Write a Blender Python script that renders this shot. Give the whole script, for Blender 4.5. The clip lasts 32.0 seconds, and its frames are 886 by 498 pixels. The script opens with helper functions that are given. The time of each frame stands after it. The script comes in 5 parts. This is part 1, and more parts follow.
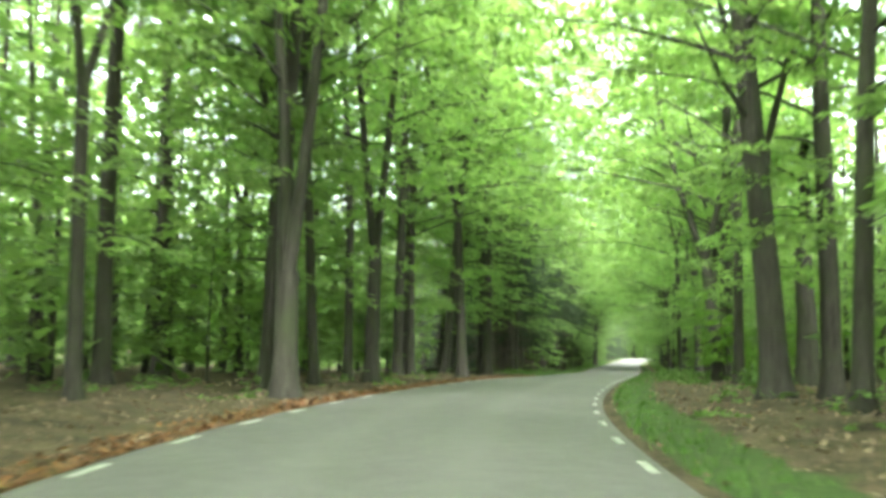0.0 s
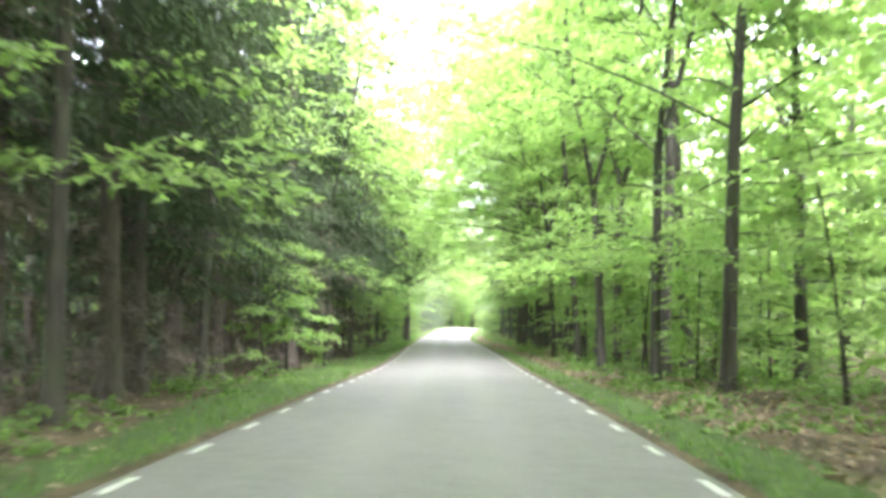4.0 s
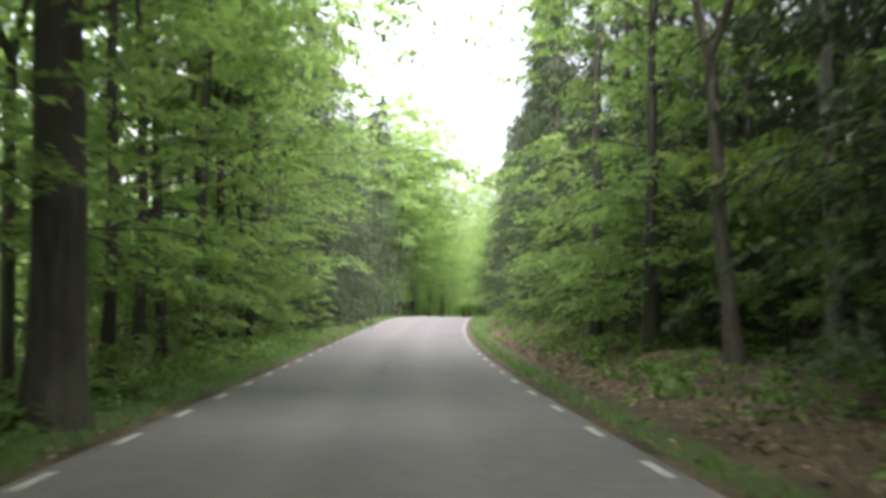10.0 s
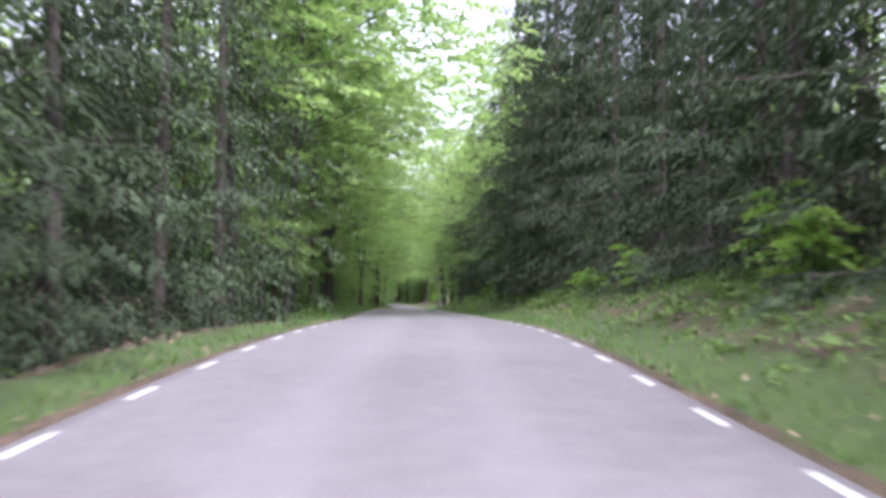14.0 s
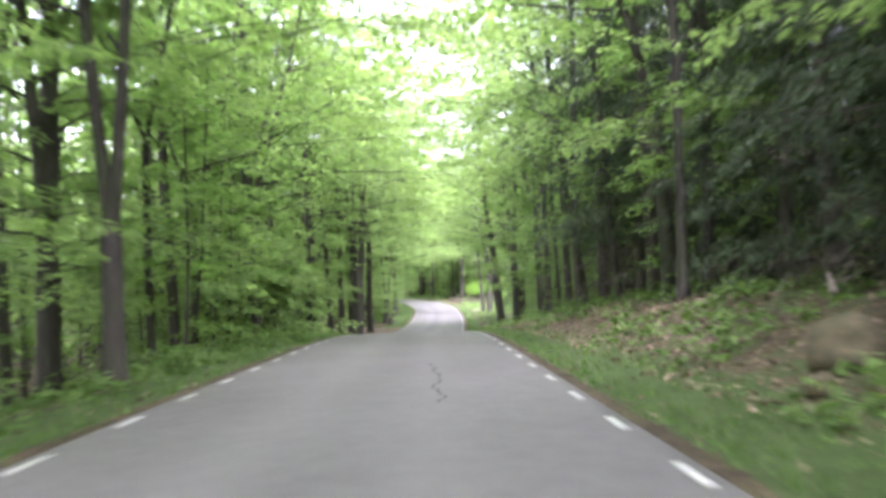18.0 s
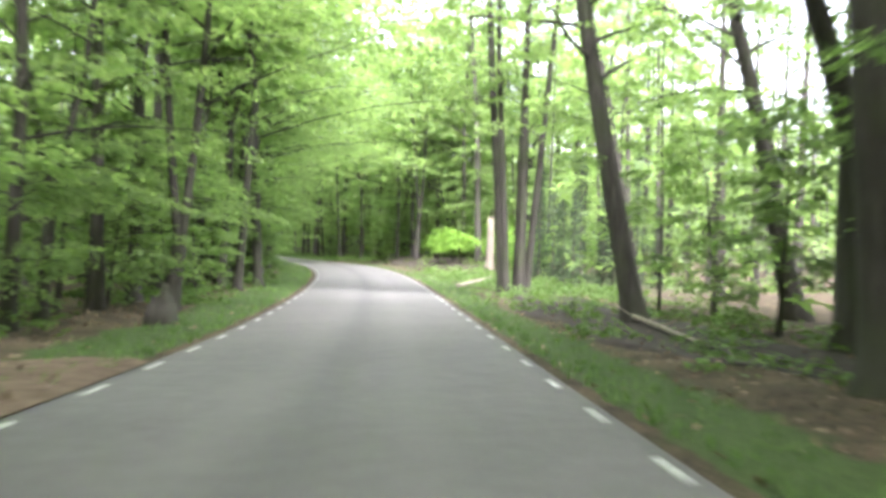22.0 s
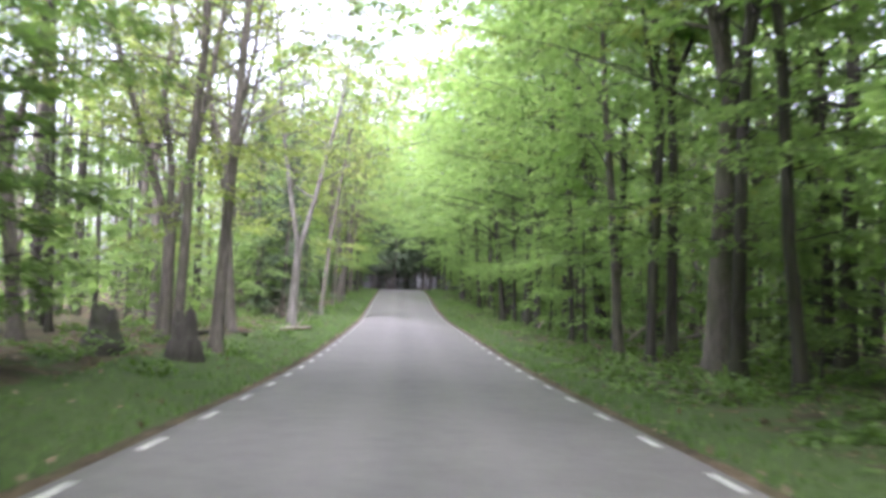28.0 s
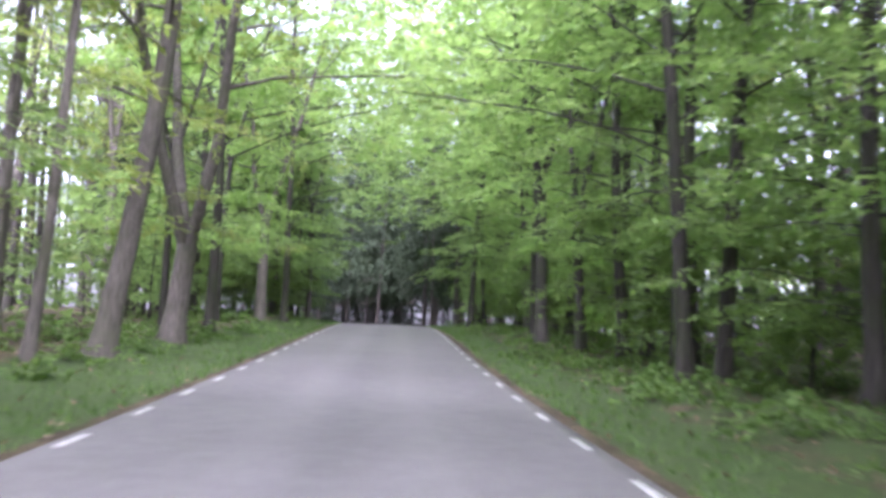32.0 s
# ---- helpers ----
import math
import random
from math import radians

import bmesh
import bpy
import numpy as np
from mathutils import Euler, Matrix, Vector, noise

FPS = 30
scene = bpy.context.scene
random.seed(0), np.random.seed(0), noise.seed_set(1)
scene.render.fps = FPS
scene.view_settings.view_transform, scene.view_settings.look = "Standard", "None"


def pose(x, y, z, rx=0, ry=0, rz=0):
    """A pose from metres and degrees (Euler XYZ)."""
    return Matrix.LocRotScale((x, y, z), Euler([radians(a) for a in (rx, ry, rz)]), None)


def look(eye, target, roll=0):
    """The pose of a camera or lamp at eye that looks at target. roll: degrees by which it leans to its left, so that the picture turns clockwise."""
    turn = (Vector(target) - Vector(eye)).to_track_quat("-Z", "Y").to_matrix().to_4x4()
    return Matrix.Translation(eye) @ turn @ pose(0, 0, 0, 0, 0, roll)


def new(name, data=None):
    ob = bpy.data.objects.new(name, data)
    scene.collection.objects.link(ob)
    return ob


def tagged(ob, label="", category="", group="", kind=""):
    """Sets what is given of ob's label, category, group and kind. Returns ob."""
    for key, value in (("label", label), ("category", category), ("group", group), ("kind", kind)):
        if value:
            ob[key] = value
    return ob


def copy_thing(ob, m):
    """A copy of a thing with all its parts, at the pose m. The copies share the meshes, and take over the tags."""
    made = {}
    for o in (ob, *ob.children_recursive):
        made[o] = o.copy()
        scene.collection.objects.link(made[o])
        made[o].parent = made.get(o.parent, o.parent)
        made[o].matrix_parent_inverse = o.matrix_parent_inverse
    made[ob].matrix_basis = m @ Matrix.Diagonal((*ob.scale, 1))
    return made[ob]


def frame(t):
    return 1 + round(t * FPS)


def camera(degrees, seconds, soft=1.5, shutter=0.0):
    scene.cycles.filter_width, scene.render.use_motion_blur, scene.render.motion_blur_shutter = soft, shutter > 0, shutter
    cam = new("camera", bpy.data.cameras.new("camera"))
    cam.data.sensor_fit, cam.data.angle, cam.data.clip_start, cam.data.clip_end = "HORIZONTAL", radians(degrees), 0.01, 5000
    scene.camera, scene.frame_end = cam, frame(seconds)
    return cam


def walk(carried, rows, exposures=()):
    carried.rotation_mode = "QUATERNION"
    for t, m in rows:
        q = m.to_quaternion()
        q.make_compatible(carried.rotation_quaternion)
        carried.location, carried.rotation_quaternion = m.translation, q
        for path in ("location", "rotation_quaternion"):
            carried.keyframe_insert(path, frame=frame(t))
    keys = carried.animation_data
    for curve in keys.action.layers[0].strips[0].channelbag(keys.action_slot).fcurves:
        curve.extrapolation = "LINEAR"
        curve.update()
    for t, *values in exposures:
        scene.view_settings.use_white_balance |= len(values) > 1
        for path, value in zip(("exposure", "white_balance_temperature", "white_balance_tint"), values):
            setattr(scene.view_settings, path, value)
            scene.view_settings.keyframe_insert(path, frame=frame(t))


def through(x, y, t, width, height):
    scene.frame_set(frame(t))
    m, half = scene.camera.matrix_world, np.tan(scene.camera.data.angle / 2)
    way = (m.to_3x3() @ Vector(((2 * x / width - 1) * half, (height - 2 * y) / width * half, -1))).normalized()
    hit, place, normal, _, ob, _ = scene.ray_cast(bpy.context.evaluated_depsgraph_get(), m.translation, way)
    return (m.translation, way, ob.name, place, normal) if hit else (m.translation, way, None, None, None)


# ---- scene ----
# ---------------------------------------------------------------- camera
cam = camera(46.15, 32.0, soft=3.6, shutter=0.4)
ROWS = [
    (0.0, 0.606, 0.000, 1.378, 94.65, -0.78, -2.68),
    (0.5, 0.766, 7.514, 1.420, 93.13, 1.28, -5.00),
    (1.0, 1.568, 14.843, 1.369, 92.76, 0.22, -7.62),
    (1.5, 2.623, 22.031, 1.260, 91.79, 0.09, -9.14),
    (2.0, 4.044, 29.091, 1.131, 91.50, -1.66, -8.79),
    (2.5, 5.686, 36.125, 0.996, 92.59, -2.76, -11.01),
    (3.5, 9.316, 50.567, 0.640, 92.90, -1.45, -12.58),
    (4.5, 13.110, 65.481, 0.168, 93.20, -0.15, -13.55),
    (5.0, 14.969, 72.981, -0.035, 91.69, -0.46, -12.06),
    (5.5, 16.819, 80.553, -0.232, 93.04, -0.92, -13.50),
    (6.0, 18.677, 88.154, -0.455, 93.57, -1.52, -13.99),
    (6.5, 20.640, 95.729, -0.681, 92.52, -1.11, -11.42),
    (7.0, 22.536, 103.318, -0.866, 92.23, -0.71, -11.25),
    (7.5, 24.441, 110.893, -1.000, 95.85, 2.78, -15.88),
    (8.0, 26.364, 118.409, -1.108, 93.76, -0.53, -15.38),
    (8.5, 28.142, 125.985, -1.216, 93.84, 0.26, -14.58),
    (9.0, 29.845, 133.600, -1.346, 95.24, 0.16, -15.26),
    (9.5, 31.519, 141.153, -1.511, 93.91, -0.02, -15.83),
    (10.0, 33.248, 148.717, -1.699, 92.48, -0.28, -15.51),
    (10.5, 34.980, 156.278, -1.883, 91.32, 0.58, -16.69),
    (11.0, 36.668, 163.945, -2.045, 91.79, 0.46, -16.18),
    (11.5, 38.444, 171.758, -2.177, 92.24, 1.41, -16.77),
    (12.0, 40.413, 179.659, -2.270, 92.00, 1.71, -18.54),
    (12.5, 42.418, 187.603, -2.327, 92.68, 2.43, -18.99),
    (13.0, 44.607, 195.614, -2.359, 92.58, 1.48, -18.89),
    (13.5, 46.879, 203.632, -2.351, 91.30, -0.75, -19.05),
    (14.5, 52.540, 221.093, -2.181, 91.02, -0.07, -19.95),
    (15.5, 59.344, 240.383, -2.463, 90.69, 0.64, -17.81),
    (16.0, 62.410, 250.352, -2.811, 90.12, -0.10, -18.62),
    (16.5, 65.666, 260.516, -3.158, 90.04, 0.99, -16.48),
    (17.0, 68.973, 270.861, -3.501, 90.35, 0.69, -14.93),
    (17.5, 72.307, 281.316, -3.867, 90.24, 2.38, -15.91),
    (18.0, 75.616, 291.814, -4.224, 90.56, 1.82, -17.95),
    (18.5, 78.704, 302.236, -4.594, 90.20, 0.09, -16.75),
    (19.0, 81.761, 312.512, -4.970, 90.05, 0.81, -18.33),
    (19.5, 84.872, 322.667, -5.344, 90.12, 2.50, -18.62),
    (20.0, 87.919, 332.664, -5.873, 89.06, 2.55, -18.58),
    (20.5, 91.007, 342.306, -6.549, 88.59, -0.82, -18.71),
    (21.0, 94.036, 351.811, -7.328, 90.22, 0.60, -20.23),
    (21.5, 97.178, 361.237, -8.058, 89.55, -0.83, -20.84),
    (22.0, 100.375, 370.605, -8.609, 89.33, -1.38, -21.78),
    (22.5, 103.595, 379.844, -8.973, 91.28, 0.21, -21.71),
    (23.0, 106.700, 388.899, -9.269, 91.77, 0.66, -22.01),
    (23.5, 109.560, 397.663, -9.465, 91.46, -0.63, -21.84),
    (24.0, 112.352, 406.184, -9.606, 92.23, -1.57, -21.96),
    (24.5, 114.990, 414.833, -9.705, 92.83, -0.70, -18.49),
    (25.0, 117.435, 423.558, -9.767, 92.71, -1.87, -17.36),
    (25.5, 119.651, 432.285, -9.801, 92.82, -2.73, -15.73),
    (26.0, 121.615, 440.937, -9.816, 91.71, -2.34, -13.16),
    (26.5, 123.101, 449.718, -9.825, 92.40, -1.69, -11.06),
    (27.5, 125.472, 467.076, -9.929, 93.09, -1.51, -5.13),
    (28.5, 126.676, 484.418, -10.091, 93.79, -1.39, -3.11),
    (29.0, 127.074, 493.153, -10.175, 94.72, -0.32, -1.68),
    (29.5, 127.357, 501.884, -10.182, 94.40, 1.10, -2.61),
    (30.0, 127.584, 510.524, -10.136, 94.95, 0.16, -2.75),
    (30.5, 127.868, 519.047, -10.034, 95.75, -0.73, -4.09),
    (31.0, 128.170, 527.379, -9.905, 94.35, -0.42, -4.93),
    (31.5, 128.521, 535.476, -9.784, 94.14, 0.51, -5.06),
    (32.0, 128.842, 543.444, -9.622, 95.66, -2.27, -4.27),
]
EXPOSURES = [(0, 3.14, 6520, -5.4), (1, 3.42, 6230, 6), (2, 3.53, 6170, 9), (2.5, 3.6, 6170, 10), (5, 4.35, 5880, 26), (6, 3.7, 4880, 32),
             (7, 3.78, 5200, 47), (8, 3.45, 5700, 29), (9, 2.6, 6480, 15.5), (10, 2.12, 6430, 16.7), (11, 2.0, 6250, 22), (12, 2.13, 5830, 29.8),
             (13, 1.89, 5810, 28.5), (14.5, 1.95, 5700, 32), (16, 2.65, 5500, 42), (17, 2.17, 5830, 32), (18, 2.99, 5870, 32), (19, 3.52, 5390, 35), (20, 2.93, 5360, 36),
             (21, 2.62, 6450, 14), (22, 2.7, 6140, 19), (23, 2.8, 5820, 26.2), (24, 2.19, 5430, 34), (25, 2.1, 5460, 32.7), (26, 2.25, 6010, 16.6),
             (29, 2.28, 5640, 35), (30, 2.17, 5490, 36), (31, 1.95, 5600, 36.7), (32, 2.31, 5550, 38)]
walk(cam, [(r[0], pose(*r[1:])) for r in ROWS], EXPOSURES)

# ---------------------------------------------------------------- sky and sun
world = bpy.data.worlds.new("sky")
scene.world = world
world.use_nodes = True
wn = world.node_tree.nodes
sky = wn.new("ShaderNodeTexSky")
sky.sky_type = 'NISHITA'
sky.sun_disc = False
sky.sun_elevation = radians(52)
sky.sun_rotation = radians(200)
sky.air_density = 1.0
sky.dust_density = 6.0
sky.ozone_density = 0.6
bg = wn["Background"]
bg.inputs["Strength"].default_value = 0.15
veil = wn.new("ShaderNodeHueSaturation")          # thin bright overcast
veil.inputs["Saturation"].default_value = 0.3
veil.inputs["Value"].default_value = 1.7
world.node_tree.links.new(sky.outputs[0], veil.inputs["Color"])
world.node_tree.links.new(veil.outputs[0], bg.inputs[0])
sun = new("sun", bpy.data.lights.new("sun", "SUN"))
sun.data.energy = 1.5
sun.data.angle = radians(14)
sun.data.color = (1.0, 0.96, 0.9)
sun.matrix_world = look((0, 0, 60), (0 - 0.21 * 10, 0.58 * 10, 60 - 0.79 * 10))


# ---------------------------------------------------------------- materials
def material(name, rough=0.8, spec=0.3):
    m = bpy.data.materials.new(name)
    m.use_nodes = True
    nt = m.node_tree
    p = nt.nodes["Principled BSDF"]
    p.inputs["Roughness"].default_value = rough
    p.inputs["Specular IOR Level"].default_value = spec
    return m, nt, p


def noise_node(nt, scale, detail=5, rough=0.6, coords="Object", stretch=None):
    tc = nt.nodes.new("ShaderNodeTexCoord")
    src = tc.outputs[coords]
    if coords == "World":
        src = nt.nodes.new("ShaderNodeNewGeometry").outputs["Position"]
    if stretch:
        mp = nt.nodes.new("ShaderNodeMapping")
        mp.inputs["Scale"].default_value = stretch
        nt.links.new(src, mp.inputs[0])
        src = mp.outputs[0]
    n = nt.nodes.new("ShaderNodeTexNoise")
    n.inputs["Scale"].default_value = scale
    n.inputs["Detail"].default_value = detail
    n.inputs["Roughness"].default_value = rough
    nt.links.new(src, n.inputs["Vector"])
    return n.outputs["Fac"]


def world_noise(nt, scale, detail=5, rough=0.6):
    g = nt.nodes.new("ShaderNodeNewGeometry")
    n = nt.nodes.new("ShaderNodeTexNoise")
    n.inputs["Scale"].default_value = scale
    n.inputs["Detail"].default_value = detail
    n.inputs["Roughness"].default_value = rough
    nt.links.new(g.outputs["Position"], n.inputs["Vector"])
    return n.outputs["Fac"]


def ramp(nt, fac, *stops):
    r = nt.nodes.new("ShaderNodeValToRGB")
    e = r.color_ramp.elements
    while len(e) < len(stops):
        e.new(0.5)
    for el, (pos, col) in zip(e, stops):
        el.position = pos
        el.color = (*col, 1)
    nt.links.new(fac, r.inputs[0])
    return r.outputs[0]


def mix(nt, fac, a, b, mode='MIX'):
    n = nt.nodes.new("ShaderNodeMix")
    n.data_type = 'RGBA'
    n.blend_type = mode
    for val, idx in ((fac, 0), (a, 6), (b, 7)):
        if isinstance(val, (int, float)):
            n.inputs[idx].default_value = val
        elif isinstance(val, tuple):
            n.inputs[idx].default_value = (*val, 1)
        else:
            nt.links.new(val, n.inputs[idx])
    return n.outputs[2]


def bump(nt, p, fac, strength=0.3, dist=0.02):
    b = nt.nodes.new("ShaderNodeBump")
    b.inputs["Strength"].default_value = strength
    b.inputs["Distance"].default_value = dist
    nt.links.new(fac, b.inputs["Height"])
    nt.links.new(b.outputs[0], p.inputs["Normal"])


def attr(nt, name):
    a = nt.nodes.new("ShaderNodeAttribute")
    a.attribute_name = name
    return a.outputs["Fac"]


def leaf_material(name, dark, mid, light, through=0.5, gloss=0.22):
    """Leaves: gloss on top, light shining through from above."""
    m, nt, p = material(name, 0.55, gloss)
    g = nt.nodes.new("ShaderNodeNewGeometry")
    oi = nt.nodes.new("ShaderNodeObjectInfo")
    col = ramp(nt, g.outputs["Random Per Island"], (0.0, dark), (0.5, mid), (1.0, light))
    hsv = nt.nodes.new("ShaderNodeHueSaturation")
    mr = nt.nodes.new("ShaderNodeMapRange")
    mr.inputs["To Min"].default_value = 0.75
    mr.inputs["To Max"].default_value = 1.2
    nt.links.new(oi.outputs["Random"], mr.inputs[0])
    nt.links.new(mr.outputs[0], hsv.inputs["Value"])
    nt.links.new(col, hsv.inputs["Color"])
    nt.links.new(hsv.outputs[0], p.inputs["Base Color"])
    t = nt.nodes.new("ShaderNodeBsdfTranslucent")
    bright = mix(nt, 1.0, hsv.outputs[0], (1.5, 1.5, 1.0), 'MULTIPLY')
    nt.links.new(bright, t.inputs[0])
    ms = nt.nodes.new("ShaderNodeMixShader")
    ms.inputs[0].default_value = through
    nt.links.new(p.outputs[0], ms.inputs[1])
    nt.links.new(t.outputs[0], ms.inputs[2])
    nt.links.new(ms.outputs[0], nt.nodes["Material Output"].inputs[0])
    return m


LEAF = leaf_material("beech_leaf", (0.138, 0.22, 0.082), (0.172, 0.262, 0.102), (0.208, 0.3, 0.126), 0.64)
LEAF_FRESH = leaf_material("fresh_leaf", (0.11, 0.215, 0.04), (0.16, 0.28, 0.055), (0.21, 0.33, 0.075))
LEAF_OAK = leaf_material("oak_leaf", (0.13, 0.19, 0.05), (0.18, 0.24, 0.07), (0.25, 0.29, 0.11))
NEEDLE = leaf_material("spruce_needle", (0.04, 0.056, 0.035), (0.046, 0.065, 0.039), (0.054, 0.076, 0.045), 0.2, 0.0)
HERB = leaf_material("herb_leaf", (0.065, 0.115, 0.034), (0.095, 0.16, 0.047), (0.13, 0.205, 0.065), 0.45)
GRASS = leaf_material("grass_blade", (0.06, 0.112, 0.034), (0.086, 0.152, 0.047), (0.125, 0.2, 0.073), 0.5)


def bark_material(name, a, b, moss, scale=9.0, moss_amount=0.45):
    m, nt, p = material(name, 0.9, 0.15)
    n1 = noise_node(nt, scale, 6, 0.65, stretch=(1, 1, 0.18))
    n2 = world_noise(nt, 0.9, 3)
    col = ramp(nt, n1, (0.3, a), (0.7, b))
    k = ramp(nt, n2, (moss_amount, (0, 0, 0)), (moss_amount + 0.25, (1, 1, 1)))
    nt.links.new(mix(nt, k, col, moss), p.inputs["Base Color"])
    bump(nt, p, n1, 0.6, 0.03)
    return m


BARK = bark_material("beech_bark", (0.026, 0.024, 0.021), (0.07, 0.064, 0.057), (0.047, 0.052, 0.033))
BARK_OAK = bark_material("oak_bark", (0.05, 0.045, 0.039), (0.15, 0.136, 0.118), (0.082, 0.085, 0.055), 14.0, 0.5)
BARK_SPRUCE = bark_material("spruce_bark", (0.045, 0.039, 0.035), (0.115, 0.1, 0.088), (0.07, 0.07, 0.06), 16.0, 0.6)
BARK_BIRCH = bark_material("birch_bark", (0.10, 0.095, 0.085), (0.33, 0.32, 0.29), (0.07, 0.07, 0.06), 6.0, 0.6)
DEADWOOD = bark_material("dead_wood", (0.045, 0.035, 0.028), (0.15, 0.12, 0.095), (0.10, 0.062, 0.042), 10.0, 0.55)
PEELING = bark_material("peeling_bark", (0.07, 0.066, 0.06), (0.2, 0.19, 0.175), (0.045, 0.036, 0.03), 6.0, 0.48)
PALEWOOD = bark_material("pale_branch", (0.15, 0.13, 0.105), (0.34, 0.30, 0.25), (0.13, 0.115, 0.085), 10.0, 0.55)
STUMPWOOD = bark_material("split_stump", (0.10, 0.086, 0.07), (0.27, 0.236, 0.198), (0.15, 0.122, 0.096), 10.0, 0.55)


def asphalt_material():
    m, nt, p = material("asphalt", 0.82, 0.35)
    fine = world_noise(nt, 60, 3, 0.7)
    mid = world_noise(nt, 3.0, 5)
    big = world_noise(nt, 0.22, 4)
    col = ramp(nt, fine, (0.3, (0.083, 0.080, 0.079)), (0.75, (0.144, 0.139, 0.137)))
    col = mix(nt, 1.0, col, ramp(nt, mid, (0.3, (0.86, 0.86, 0.86)), (0.7, (1.1, 1.1, 1.1))), 'MULTIPLY')
    col = mix(nt, 1.0, col, ramp(nt, big, (0.3, (0.88, 0.88, 0.88)), (0.7, (1.08, 1.08, 1.08))), 'MULTIPLY')
    col = mix(nt, attr(nt, "wheel"), col, (0.158, 0.153, 0.151))
    col = mix(nt, attr(nt, "seam"), col, (0.06, 0.06, 0.063))
    nt.links.new(col, p.inputs["Base Color"])
    bump(nt, p, fine, 0.25, 0.006)
    return m


def earth_material(name):
    """Brown beech litter with grass where the 'green' attribute says so."""
    m, nt, p = material(name, 0.95, 0.1)
    n1 = world_noise(nt, 9, 8, 0.78)
    n2 = world_noise(nt, 1.3, 5)
    litter = ramp(nt, n1, (0.3, (0.03, 0.024, 0.018)), (0.5, (0.08, 0.064, 0.047)), (0.72, (0.17, 0.135, 0.10)))
    litter = mix(nt, ramp(nt, n2, (0.45, (0, 0, 0)), (0.75, (0.6, 0.6, 0.6))), litter, (0.05, 0.058, 0.028))
    n3 = world_noise(nt, 0.55, 6, 0.7)
    litter = mix(nt, 1.0, litter, ramp(nt, n3, (0.35, (0.5, 0.5, 0.52)), (0.65, (1.3, 1.28, 1.25))), 'MULTIPLY')
    n4 = world_noise(nt, 26, 3, 0.6)
    litter = mix(nt, 1.0, litter, ramp(nt, n4, (0.38, (0.6, 0.6, 0.6)), (0.62, (1.45, 1.4, 1.32))), 'MULTIPLY')
    grass = ramp(nt, n1, (0.25, (0.026, 0.04, 0.016)), (0.5, (0.05, 0.078, 0.027)), (0.75, (0.085, 0.122, 0.047)))
    grass = mix(nt, ramp(nt, n2, (0.5, (0, 0, 0)), (0.8, (0.5, 0.5, 0.5))), grass, (0.07, 0.08, 0.035))
    add = nt.nodes.new("ShaderNodeMath")
    add.operation = 'ADD'
    nt.links.new(attr(nt, "green"), add.inputs[0])
    sub = nt.nodes.new("ShaderNodeMath")
    sub.operation = 'SUBTRACT'
    nt.links.new(n2, sub.inputs[0])
    sub.inputs[1].default_value = 0.5
    nt.links.new(sub.outputs[0], add.inputs[1])
    k = ramp(nt, add.outputs[0], (0.42, (0, 0, 0)), (0.6, (1, 1, 1)))
    nt.links.new(mix(nt, k, litter, grass), p.inputs["Base Color"])
    bump(nt, p, n1, 0.7, 0.05)
    return m


def plain(name, a, b, scale=12, rough=0.85):
    m, nt, p = material(name, rough, 0.2)
    n = world_noise(nt, scale, 5)
    nt.links.new(ramp(nt, n, (0.3, a), (0.7, b)), p.inputs["Base Color"])
    bump(nt, p, n, 0.4, 0.02)
    return m


ASPHALT = asphalt_material()
EARTH = earth_material("forest_floor")
PAINT = plain("road_paint", (0.24, 0.24, 0.235), (0.47, 0.47, 0.455), 9, 0.7)
TAR = plain("crack_filler", (0.025, 0.025, 0.027), (0.05, 0.05, 0.052), 20, 0.7)
STONE = plain("mossy_stone", (0.03, 0.036, 0.018), (0.115, 0.092, 0.062), 7, 0.95)
DIRT = plain("dirt_track", (0.065, 0.045, 0.032), (0.15, 0.108, 0.078), 3, 0.95)
DEAD_TWIG = leaf_material("dry_spruce_twig", (0.045, 0.036, 0.029), (0.075, 0.06, 0.047), (0.12, 0.098, 0.078), 0.1)
RUST_LEAF = leaf_material("rust_leaf", (0.10, 0.045, 0.022), (0.17, 0.08, 0.038), (0.26, 0.14, 0.07), 0.1)
DRY_LEAF = leaf_material("dry_leaf", (0.09, 0.062, 0.045), (0.17, 0.12, 0.088), (0.29, 0.215, 0.165), 0.1)

# ---------------------------------------------------------------- the road's line
HEADING = [  # degrees to the left, every 8 m
    8.25, 4.12, 0.00, -4.10, -8.00, -11.39, -13.55, -14.21, -14.38, -14.45, -14.40, -14.23,
    -14.16, -14.32, -14.24, -13.83, -13.39, -12.99, -13.07, -13.17, -13.08, -12.93, -12.98, -13.25,
    -13.80, -14.25, -14.77, -15.42, -16.13, -17.02, -18.40, -19.40, -19.28, -18.31, -17.28, -16.84,
    -16.89, -16.93, -16.96, -16.91, -16.84, -17.04, -17.19, -17.30, -17.07, -16.88, -17.14, -17.54,
    -18.26, -18.85, -19.29, -19.47, -19.21, -18.60, -18.21, -17.90, -17.31, -16.59, -15.31, -13.42,
    -11.13, -8.16, -5.18, -3.45, -2.64, -2.32, -2.04, -1.84, -1.73, -1.62, -1.56, -1.51,
    -1.26, -1.05, -1.17, -1.49, -1.68, -1.74, -1.64, -1.39, -1.02, -0.56, -0.07, 8.93,
    17.93, 26.93, 35.93, 44.93, 53.93, 62.93,
]
